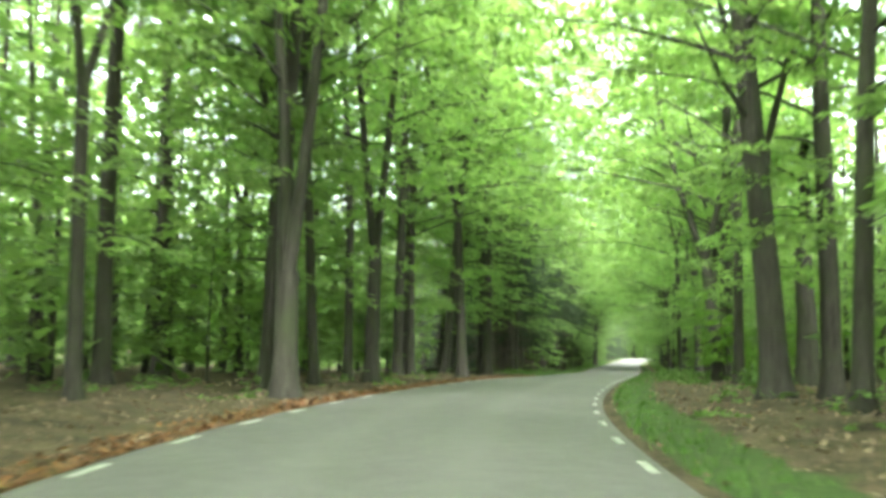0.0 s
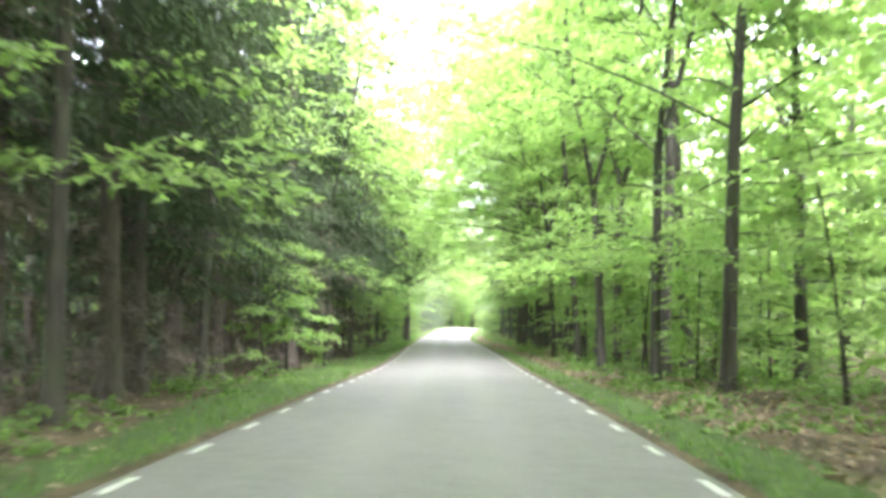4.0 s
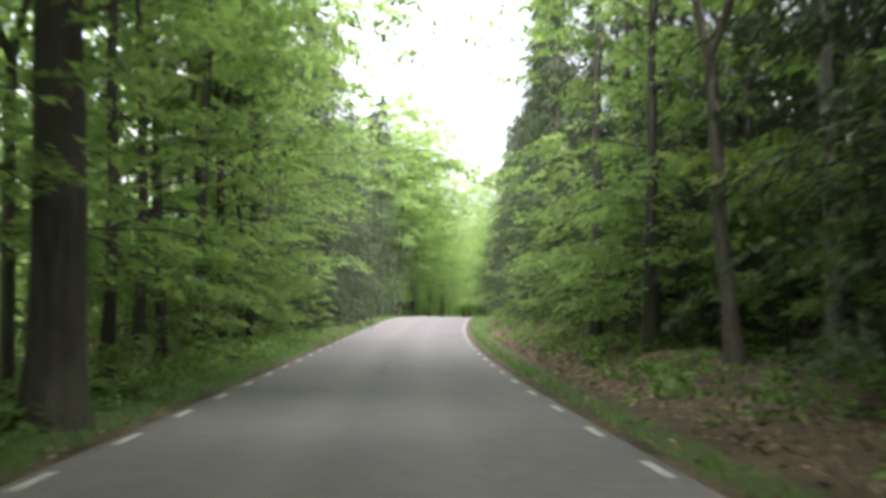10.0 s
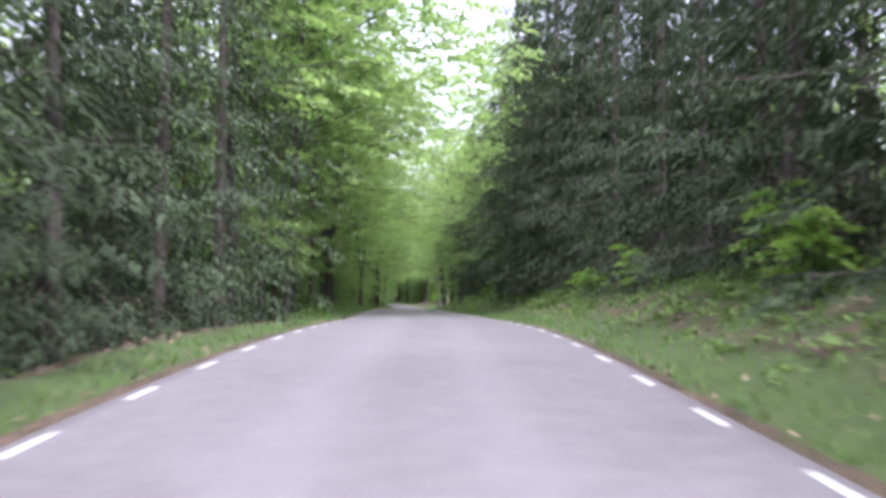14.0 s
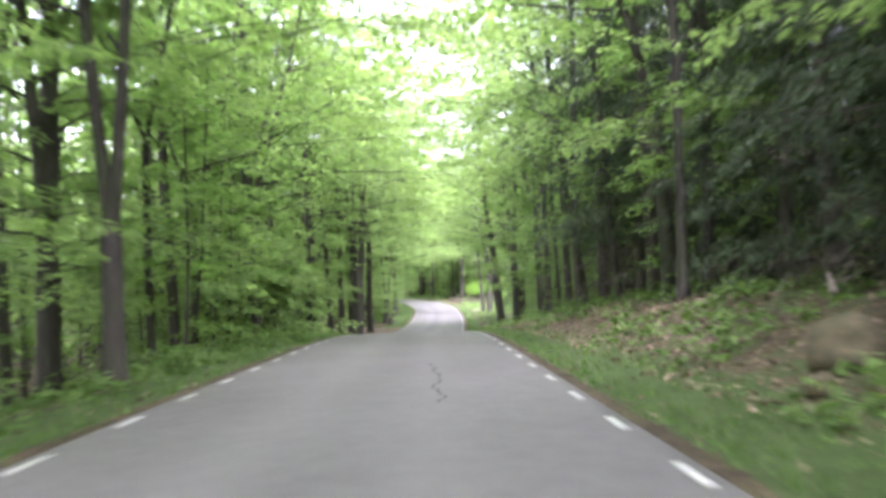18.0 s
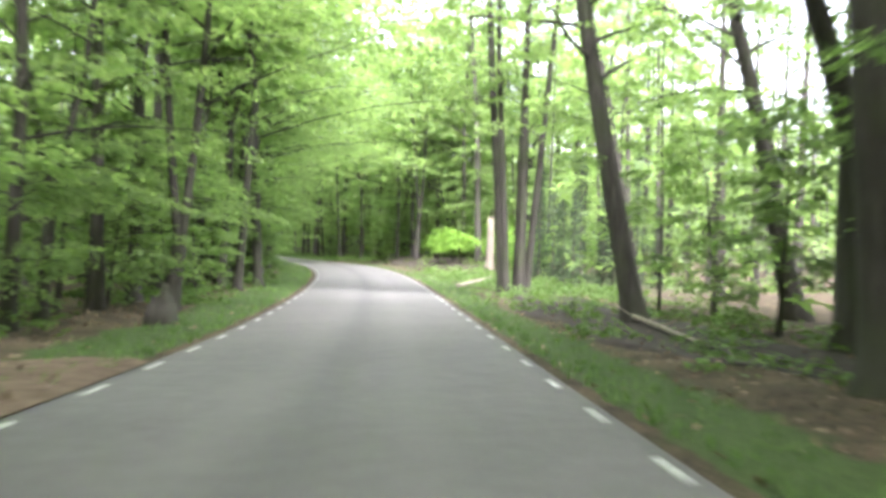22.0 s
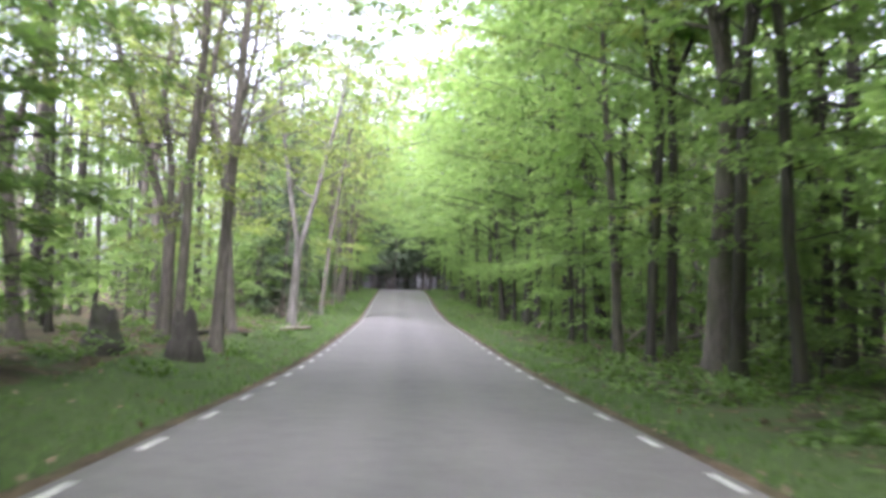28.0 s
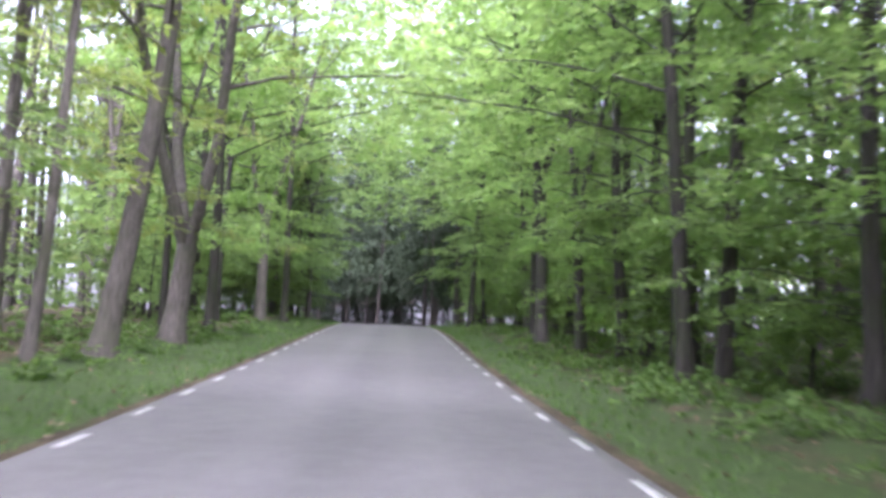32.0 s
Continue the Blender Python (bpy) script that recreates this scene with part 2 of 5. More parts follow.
GRADE = [  # rise per metre, every 8 m
    0.0431, 0.0281, 0.0129, -0.0026, -0.0143, -0.0183, -0.0181, -0.0197, -0.0271, -0.0330, -0.0305, -0.0245,
    -0.0247, -0.0303, -0.0296, -0.0218, -0.0147, -0.0133, -0.0136, -0.0180, -0.0237, -0.0252, -0.0229, -0.0190,
    -0.0143, -0.0090, -0.0051, -0.0034, 0.0030, 0.0117, 0.0122, 0.0004, -0.0200, -0.0357, -0.0352, -0.0310,
    -0.0297, -0.0332, -0.0339, -0.0316, -0.0330, -0.0350, -0.0341, -0.0344, -0.0424, -0.0571, -0.0722, -0.0806,
    -0.0783, -0.0631, -0.0455, -0.0358, -0.0291, -0.0221, -0.0160, -0.0124, -0.0085, -0.0051, -0.0028, -0.0005,
    -0.0002, -0.0038, -0.0072, -0.0094, -0.0107, -0.0103, -0.0068, 0.0020, 0.0118, 0.0157, 0.0134, 0.0142,
    0.0237, 0.0332, 0.0410, 0.0476, 0.0525, 0.0537, 0.0507, 0.0448, 0.0367, 0.0276, 0.0182, 0.0120,
    0.0040, 0.0000, 0.0000, 0.0000, 0.0000, 0.0000,
]
STEP, START, KNOTS = 8.0, -16.0, len(HEADING)
S = np.arange(START, START + STEP * (KNOTS - 1), 1.0)
LINE_W = 5.425
HALF = 2.88


def spline(knots):
    u = (S - START) / STEP
    k = np.minimum(u.astype(int), KNOTS - 2)
    u = u - k
    w = ((1 - u) ** 3 / 6, (3 * u ** 3 - 6 * u ** 2 + 4) / 6, (-3 * u ** 3 + 3 * u ** 2 + 3 * u + 1) / 6, u ** 3 / 6)
    kn = np.asarray(knots)
    return sum(w[j] * kn[np.clip(k - 1 + j, 0, KNOTS - 1)] for j in range(4))


TH = np.radians(spline(HEADING))
GR = spline(GRADE)
step = np.stack([-np.sin(TH), np.cos(TH), GR], 1)
AXIS = np.cumsum(step, 0) - step * 0.5
AXIS -= AXIS[int(-START)]
RIGHT = np.stack([np.cos(TH), np.sin(TH), 0 * TH], 1)


def on_axis(s, arr):
    x = np.clip(np.asarray(s, float) - START, 0, len(S) - 1.001)
    i = x.astype(int)
    u = (x - i)[..., None]
    return arr[i] * (1 - u) + arr[i + 1] * u


def smooth(x, a, b):
    t = np.clip((x - a) / (b - a), 0, 1)
    return t * t * (3 - 2 * t)


def bank(s, d):
    """Rise of the ground beside the road."""
    right = np.interp(s, [150, 190, 215, 330, 360, 400, 456, 466, 476, 484], [0.15, 0.8, 1.4, 1.3, 0.6, 0.1, 0.1, 0.75, 0.75, 0.1])
    left = np.interp(s, [0, 70, 100, 140, 170, 335, 362, 376, 470, 520], [0.1, 0.0, -0.3, -0.6, -1.2, -1.2, -0.8, 0.0, 0.0, 0.35])
    rise = np.where(d > 0, right * smooth(abs(d), 3.2, 8.2), np.where(left < 0, left * smooth(abs(d), 4.5, 8.0), left * smooth(abs(d), 3.2, 8.2)))
    rough = 0.07 * np.sin(s * 0.9 + d * 1.7) * np.sin(s * 0.37 - d * 0.9) + 0.05 * np.sin(d * 2.3 + s * 0.21)
    return rise + rough * smooth(abs(d), 3.4, 6.0)


def at(s, d, h=0.0):
    """The point on the ground at s metres along the road and d metres to its right."""
    s, d = np.asarray(s, float), np.asarray(d, float)
    p = on_axis(s, AXIS) + on_axis(s, RIGHT) * d[..., None]
    p[..., :2] += step[0, :2] * np.minimum(s - START, 0)[..., None]          # runs on behind the start, where added trees stand unseen
    p[..., 2] += bank(s, d) + h
    return p


def mesh_object(name, verts, faces, mat, parent=None, smooth_faces=False, label=""):
    me = bpy.data.meshes.new(name)
    verts = np.asarray(verts, np.float32)
    groups = faces if isinstance(faces, list) and isinstance(faces[0], np.ndarray) else [np.asarray(faces, np.int32)]
    loops = np.concatenate([g.ravel() for g in groups]).astype(np.int32)
    sizes = np.concatenate([np.full(len(g), g.shape[1], np.int32) for g in groups])
    n = len(sizes)
    me.vertices.add(len(verts))
    me.vertices.foreach_set("co", verts.ravel())
    me.loops.add(len(loops))
    me.loops.foreach_set("vertex_index", loops)
    me.polygons.add(n)
    me.polygons.foreach_set("loop_start", np.concatenate([[0], np.cumsum(sizes)[:-1]]).astype(np.int32))
    if smooth_faces:
        me.polygons.foreach_set("use_smooth", np.ones(n, bool))
    me.update(calc_edges=True)
    me.materials.append(mat)
    ob = new(name, me)
    if parent:
        ob.parent = parent
    if label:
        tagged(ob, label)
    return ob


def add_attribute(ob, name, values):
    a = ob.data.attributes.new(name, 'FLOAT', 'POINT')
    a.data.foreach_set("value", np.asarray(values, np.float32))


def grid_faces(nu, nv):
    i, j = np.meshgrid(np.arange(nu - 1), np.arange(nv - 1), indexing="ij")
    a = (i * nv + j).ravel()
    return np.stack([a, a + nv, a + nv + 1, a + 1], 1)


def green(s, d):
    """How much grass grows on the ground."""
    ad = abs(d)
    strip_l = np.interp(s, [40, 62, 75, 355, 366, 392, 400, 470, 500, 700], [0.0, 0.4, 1, 1, 0.2, 0.0, 1, 1, 1.2, 1.2])
    strip_r = np.interp(s, [0, 700], [1.1, 1.1])
    wide_l = np.interp(s, [0, 60, 75, 90, 140, 150, 200, 385, 405, 470, 490, 600], [3.3, 3.5, 4.2, 5.3, 5.3, 4.2, 4.2, 4.0, 4.9, 5.0, 6.0, 5.6])
    wide_r = np.interp(s, [0, 60, 120, 135, 165, 200, 215, 300, 320, 420, 440, 460, 484, 520, 600], [4.0, 4.0, 3.8, 3.2, 3.3, 3.7, 4.2, 4.3, 4.2, 4.1, 4.5, 3.3, 3.6, 4.6, 4.5])
    strip = np.where(d > 0, strip_r, strip_l)
    wide = np.where(d > 0, wide_r, wide_l)
    base = np.interp(s, [0, 190, 205, 300, 420, 440, 600], [0.16, 0.20, 0.34, 0.34, 0.24, 0.46, 0.40])
    bank_grass = np.where(d > 0, np.interp(s, [180, 200, 300, 320], [0, 1, 1, 0]), 0) * smooth(ad, 5.8, 6.6) * (1 - smooth(ad, 8.5, 9.5))
    base = np.maximum(base, 0.75 * bank_grass)
    base = np.maximum(base, np.where(d > 0, np.interp(s, [190, 205, 300, 330, 425, 440, 456, 462, 484, 490, 510, 640], [0, 0.5, 0.52, 0.42, 0.2, 0.62, 0.6, 0.1, 0.1, 0.6, 0.56, 0.56]), 0))
    g = strip * (1 - smooth(ad, wide - 0.4, wide + 0.9))
    base = np.where(ad > 18, 0.3, base)
    return np.maximum(g, base) * smooth(ad, 2.96, 3.32)


# ---------------------------------------------------------------- ground, verges, road
dense_x = np.arange(-70, 235, 3.0)
dense_y = np.arange(-60, 740, 3.0)
gx = np.concatenate([[-3000, -1200, -600, -300, -160, -100], dense_x, [260, 320, 460, 760, 1400, 3000]])
gy = np.concatenate([[-3000, -1200, -500, -200, -100], dense_y, [770, 850, 1000, 1500, 3200]])
X, Y = np.meshgrid(gx, gy, indexing="ij")
flat = np.stack([X.ravel(), Y.ravel()], 1)
near_s = np.zeros(len(flat))
near_d = np.zeros(len(flat))
for a0 in range(0, len(flat), 8000):
    q = flat[a0:a0 + 8000]
    dist = (q[:, None, 0] - AXIS[None, ::2, 0]) ** 2 + (q[:, None, 1] - AXIS[None, ::2, 1]) ** 2
    i = dist.argmin(1) * 2
    v = q - AXIS[i, :2]
    near_s[a0:a0 + 8000] = S[i] + (v * step[i, :2]).sum(1)
    near_d[a0:a0 + 8000] = (v * RIGHT[i, :2]).sum(1)
gz = on_axis(near_s, AXIS)[:, 2] + bank(near_s, near_d)
gz -= 0.35 * (1 - smooth(abs(near_d), 4.0, 6.2))          # a trough for the road bed and verges
gz -= 0.10 * (1 - smooth(abs(near_d), 6.5, 9.0))
ground = mesh_object("ground", np.column_stack([flat, gz]), grid_faces(len(gx), len(gy)), EARTH, None, True)
add_attribute(ground, "green", green(near_s, near_d))
tagged(ground, "forest floor of brown beech leaves with patches of grass", "ground", kind="structure")

S_ROAD = np.arange(-15, 694, 1.0)


def strip(name, offsets, mat, height):
    d, s = np.meshgrid(np.asarray(offsets), S_ROAD)
    p = at(s.ravel(), d.ravel())
    p[:, 2] += height(s.ravel(), d.ravel())
    ob = mesh_object(name, p, grid_faces(len(S_ROAD), len(offsets))[:, ::-1], mat, None, True)
    return ob, s.ravel(), d.ravel()


edge_wave = lambda s, d: 0.0
road_d = np.concatenate([[-HALF - 0.05], np.linspace(-HALF, HALF, 25), [HALF + 0.05]])
road, rs, rd = strip("road", road_d, ASPHALT, lambda s, d: np.where(abs(d) > HALF, -0.12, 0.035 * (1 - (d / HALF) ** 2)))
seam = np.exp(-((rd + 0.12) / 0.16) ** 2) * np.interp(rs, [120, 160, 300, 390, 410, 480, 520], [0, 0.25, 0.1, 0.3, 0.6, 0.5, 0.3])
add_attribute(road, "seam", seam)
wheel = np.exp(-((abs(rd) - 0.85) / 0.35) ** 2) * 0.3
add_attribute(road, "wheel", wheel)
tagged(road, "narrow grey asphalt forest road with worn wheel tracks", "road", kind="structure")
for side, name in ((-1, "verge_left"), (1, "verge_right")):
    offs = side * np.array([2.8, 2.9, 3.02, 3.2, 3.45, 3.7, 4.0, 4.4, 4.8, 5.3, 5.8, 6.4, 7.0, 7.8, 8.6])
    offs = offs if side > 0 else offs[::-1]
    verge, vs, vd = strip(name, offs, EARTH, lambda s, d: -0.03 + 0.03 * np.sin(s * 2.1) * np.sin(s * 0.7 + d * 3) * smooth(abs(d), 3.0, 3.6)
                          + 0.05 * smooth(abs(d), 3.0, 3.5) - 0.22 * smooth(abs(d), 7.0, 8.6))
    add_attribute(verge, "green", green(vs, vd))
    tagged(verge, "grassy road verge with a bare soil rim and dead leaves", "verge", kind="structure")

# dashed edge lines: 1 m of paint and 2 m of gap
dash_mesh = None
DASH_LEFT = [(39, 0.43), (45, -0.47), (80, -1.01), (86, -1.45), (102, -2.72), (116, -1.28), (182, -0.82), (198, 0.03), (211, 1.36), (219, 0.32), (258, 0.03), (268, 1.19), (289, 1.15), (314, 1.71), (334, 0.98), (357, -0.41), (378, -0.01), (396, -0.08), (416, -0.86), (435, 0.29), (451, 1.48), (468, 0.37), (476, -0.54), (513, -0.39), (524, -1.08), (540, 0.24), (556, 1.17), (574, 1.42)]
DASH_RIGHT = [(14, 1.52), (26, 2.24), (39, 3.46), (51, 2.58), (152, 2.36), (165, 2.75), (180, 3.07), (196, 3.96), (212, 5.42), (218, 5.01), (259, 4.20), (270, 2.81), (291, 2.86), (312, 3.10), (335, 2.50), (355, 1.35), (377, 2.11), (395, 1.51), (415, 0.61), (434, -0.59), (453, 0.35), (470, 1.78), (478, 1.14), (514, 0.84), (525, -0.27), (541, 0.90), (557, 1.99), (573, 2.59)]
# where the dashes begin: s less the shift is a multiple of 3 m


def dash_geometry():
    v, f = [], []
    for i in range(5):
        y = i / 4
        v += [(-0.052, y, 0.0), (-0.052, y, 0.006), (0.052, y, 0.006), (0.052, y, 0.0)]
    for i in range(4):
        for j in range(3):
            a = 4 * i + j
            f.append((a, a + 4, a + 5, a + 1))
    f += [(0, 1, 2, 3), (19, 18, 17, 16)]
    return v, f


joined_v, joined_f = [], []
count = 0
for side in (-1, 1):
    shift = DASH_LEFT if side < 0 else DASH_RIGHT
    arc = S - np.interp(S, [p for p, _ in shift], [p for _, p in shift])
    for k in range(-4, 218):
        s0 = float(np.interp(3 * k, arc, S))
        q = at(np.array([s0, s0 + 1.0]), np.array([side * LINE_W / 2] * 2))
        z = 0.035 * (1 - (LINE_W / 2 / HALF) ** 2) + 0.002
        d = q[1] - q[0]
        th = math.atan2(-d[0], d[1])
        m = pose(q[0][0], q[0][1], q[0][2] + z, math.degrees(math.atan2(d[2], math.hypot(d[0], d[1]))), 0, math.degrees(th))
        if count < 300 and 4 < s0 < 470:
            if dash_mesh is None:
                v, f = dash_geometry()
                ob = mesh_object("edge_dash", v, f, PAINT, road)
                dash_mesh = ob.data
            else:
                ob = new("edge_dash", dash_mesh)
                ob.parent = road
            ob.matrix_local = m
            count += 1
        else:
            v, f = dash_geometry()
            base = len(joined_v)
            joined_v += [tuple(m @ Vector(p)) for p in v]
            joined_f += [tuple(base + i for i in q_) for q_ in f]
rest = mesh_object("edge_dashes", joined_v, joined_f, PAINT, road)
tagged(rest, "worn white dashed edge line paint", kind="stuff")

# ---------------------------------------------------------------- tools for plants
class Geo:
    def __init__(self):
        self.v, self.f, self.n = [], [], 0

    def add(self, v, f):
        self.v.append(np.asarray(v, float))
        self.f.append(np.asarray(f, int) + self.n)
        self.n += len(v)

    def build(self, name, mat, parent=None, smooth_faces=True):
        return mesh_object(name, np.concatenate(self.v), self.f, mat, parent, smooth_faces)


def tube(geo, pts, radii, sides=6):
    """A tapered round branch through the points."""
    pts = np.asarray(pts, float)
    radii = np.asarray(radii, float)
    t = np.gradient(pts, axis=0)
    t /= np.linalg.norm(t, axis=1)[:, None] + 1e-9
    ref = np.where(abs(t[:, 2:3]) < 0.8, [[0, 0, 1.0]], [[1.0, 0, 0]])
    a = np.cross(t, ref)
    a /= np.linalg.norm(a, axis=1)[:, None] + 1e-9
    if (abs(t[:, 2]) > 0.8).any() and (abs(t[:, 2]) <= 0.8).any():
        a = np.cross(t, np.tile([[0.31, 0.95, 0.05]], (len(t), 1)))
        a /= np.linalg.norm(a, axis=1)[:, None] + 1e-9
    b = np.cross(t, a)
    ang = np.arange(sides) * 2 * np.pi / sides
    ring = pts[:, None] + radii[:, None, None] * (np.cos(ang)[None, :, None] * a[:, None] + np.sin(ang)[None, :, None] * b[:, None])
    k = len(pts)
    i, j = np.meshgrid(np.arange(k - 1), np.arange(sides), indexing="ij")
    j2 = (j + 1) % sides
    f = np.stack([i * sides + j, i * sides + j2, (i + 1) * sides + j2, (i + 1) * sides + j], -1).reshape(-1, 4)
    geo.add(ring.reshape(-1, 3), f)


def branch(geo, pts, radii):
    """A thin limb whose foot grows out of the wood that is there already."""
    part_geo = Geo()
    tube(part_geo, pts, radii, 3)
    v, f = part_geo.v[0], part_geo.f[0]
    stem = np.concatenate(geo.v[:3])
    foot = np.argsort(((stem - v[:3].mean(0)) ** 2).sum(1))[:3]
    geo.f.append(np.where(f < 3, foot[np.minimum(f, 2)], f - 3 + geo.n))
    geo.v.append(v[3:])
    geo.n += len(v) - 3


def sprays(geo, centres, az, rng, leaf=(0.24, 0.14), n=5, length=0.5, droop=0.15, tilt=0.35, points=4):
    """Flat twigs, each with n leaves set to both sides of it."""
    c = np.asarray(centres, float)
    m = len(c)
    if not m:
        return
    az = np.asarray(az, float)
    i = np.arange(n)
    along = (i / max(n - 1, 1) - 0.3)[None] * length * rng.uniform(0.7, 1.3, (m, 1))
    side = np.where(i % 2, 1.0, -1.0)[None] * np.where(i == n - 1, 0.0, 1.0)[None]
    a = az[:, None] + side * 0.95 + rng.normal(0, 0.25, (m, n))
    base = np.stack([c[:, None, 0] - np.sin(az)[:, None] * along, c[:, None, 1] + np.cos(az)[:, None] * along,
                     c[:, None, 2] - droop * along - rng.uniform(0, 0.05, (m, n))], -1)
    size = rng.uniform(0.75, 1.25, (m, n))
    pitch = rng.normal(-droop, tilt, (m, n))
    roll = rng.normal(0, tilt, (m, n))
    fx, fy, fz = -np.sin(a) * np.cos(pitch), np.cos(a) * np.cos(pitch), np.sin(pitch)
    fwd = np.stack([fx, fy, fz], -1)
    rgt = np.stack([np.cos(a) * np.cos(roll), np.sin(a) * np.cos(roll), np.sin(roll)], -1)
    L, W = (leaf[0] * size)[..., None], (leaf[1] * size)[..., None]
    p0, p2 = base, base + fwd * L
    mid = base + fwd * L * 0.45
    corners = [p0, mid + rgt * W * 0.5, p2, mid - rgt * W * 0.5]
    if points == 3:                       # slimmer leaf of one face, broad at its foot
        low_edge = base + fwd * L * 0.15
        corners = [low_edge + rgt * W * 0.5, p2, low_edge - rgt * W * 0.5]
    v = np.stack(corners, 2).reshape(-1, 3)
    geo.add(v, np.arange(len(v)).reshape(-1, points))


def bent(p0, az, el, length, k=5, curve=0.0, wobble=0.0, rng=None):
    """Points of a limb that leaves p0 at azimuth az and elevation el."""
    out = [np.asarray(p0, float)]
    for i in range(k - 1):
        e = el + curve * i / (k - 1)
        a = az + (rng.normal(0, wobble) if rng is not None else 0)
        out.append(out[-1] + length / (k - 1) * np.array([-np.sin(a) * np.cos(e), np.cos(a) * np.cos(e), np.sin(e)]))
    return np.array(out)


def trunk_points(H, lean, rng, k=9, bend=0.25):
    z = np.concatenate([[-0.25, 0.0, 0.35, 1.0], np.linspace(2.5, H, k - 3)])
    wob = np.cumsum(rng.normal(0, bend / k, (len(z), 2)), 0) * (z / H)[:, None] * 2
    return np.column_stack([lean[0] * z + wob[:, 0], lean[1] * z + wob[:, 1], z])


def flare(z, r, H):
    return r * (1 - 0.72 * np.clip(z / H, 0, 1)) * (1 + 0.55 * np.exp(-np.clip(z, 0, 9) / 0.35))


def limb_sprays(geo, pts, rng, count, leaf, n, length, flat=0.12, spread=0.55, droop=0.15, tilt=0.38, points=4):
    seg = rng.uniform(0.25, 1.02, count) * (len(pts) - 1)
    i = np.minimum(seg.astype(int), len(pts) - 2)
    u = (seg - i)[:, None]
    c = pts[i] * (1 - u) + pts[i + 1] * u
    d = pts[-1] - pts[0]
    az = math.atan2(-d[0], d[1])
    off = rng.normal(0, spread, count) * (0.4 + seg / (len(pts) - 1))
    c = c + np.column_stack([np.cos(az) * off, np.sin(az) * off, rng.normal(0, flat, count) - 0.12 * abs(off)])
    sprays(geo, c, az - np.sign(off) * rng.uniform(0, 1.0, count) * np.minimum(abs(off) * 1.6, 1.0), rng, leaf, n, length, droop, tilt, points)


def plumes(geo, wood, pts, rng, count, leaf, sides=6, reach=0.5, n=6, droop=0.3, tilt=0.36, twig=0.5):
    """Flat fans of side twigs along a limb, hung with leaves."""
    k = len(pts) - 1
    d = pts[-1] - pts[0]
    L = float(np.linalg.norm(d))
    az = math.atan2(-d[0], d[1])
    lines = [(pts[-1] * 0.55 + pts[k // 2] * 0.45, az, -0.15, L * 0.38)]
    for j in range(sides):
        u = (0.22 + 0.74 * (j + rng.uniform(0, 0.6)) / sides) * k
        i = min(int(u), k - 1)
        base = pts[i] * (1 - (u - i)) + pts[i + 1] * (u - i)
        lines.append((base, az + (1 if j % 2 else -1) * rng.uniform(0.55, 1.1), rng.uniform(-0.25, 0.2), L * reach * (1.15 - 0.75 * u / k) * rng.uniform(0.75, 1.2)))
    length = np.array([q[3] for q in lines])
    which = rng.choice(len(lines), count, p=length / length.sum())
    run = rng.uniform(0.12, 1.05, count)
    a = np.array([q[1] for q in lines])[which] + rng.normal(0, 0.12, count)
    el = np.array([q[2] for q in lines])[which]
    far = run * length[which]
    c = np.array([q[0] for q in lines])[which]
    off = rng.normal(0, 0.11, count) * (0.5 + 0.5 * L)
    c = c + np.column_stack([-np.sin(a) * far + np.cos(a) * off, np.cos(a) * far + np.sin(a) * off,
                             np.sin(el) * far - 0.16 * run * far + rng.normal(0, 0.07, count) - 0.2 * abs(off)])
    sprays(geo, c, a + rng.normal(0, 0.3, count), rng, leaf, n, leaf[0] * 2.3, droop, tilt, 3)
    for base, a1, e1, l1 in lines[1:]:
        if rng.random() < twig:
            end = base + l1 * np.array([-math.sin(a1), math.cos(a1), math.sin(e1) - 0.14])
            tube(wood, np.array([base, end]), [0.013, 0.004], 3)


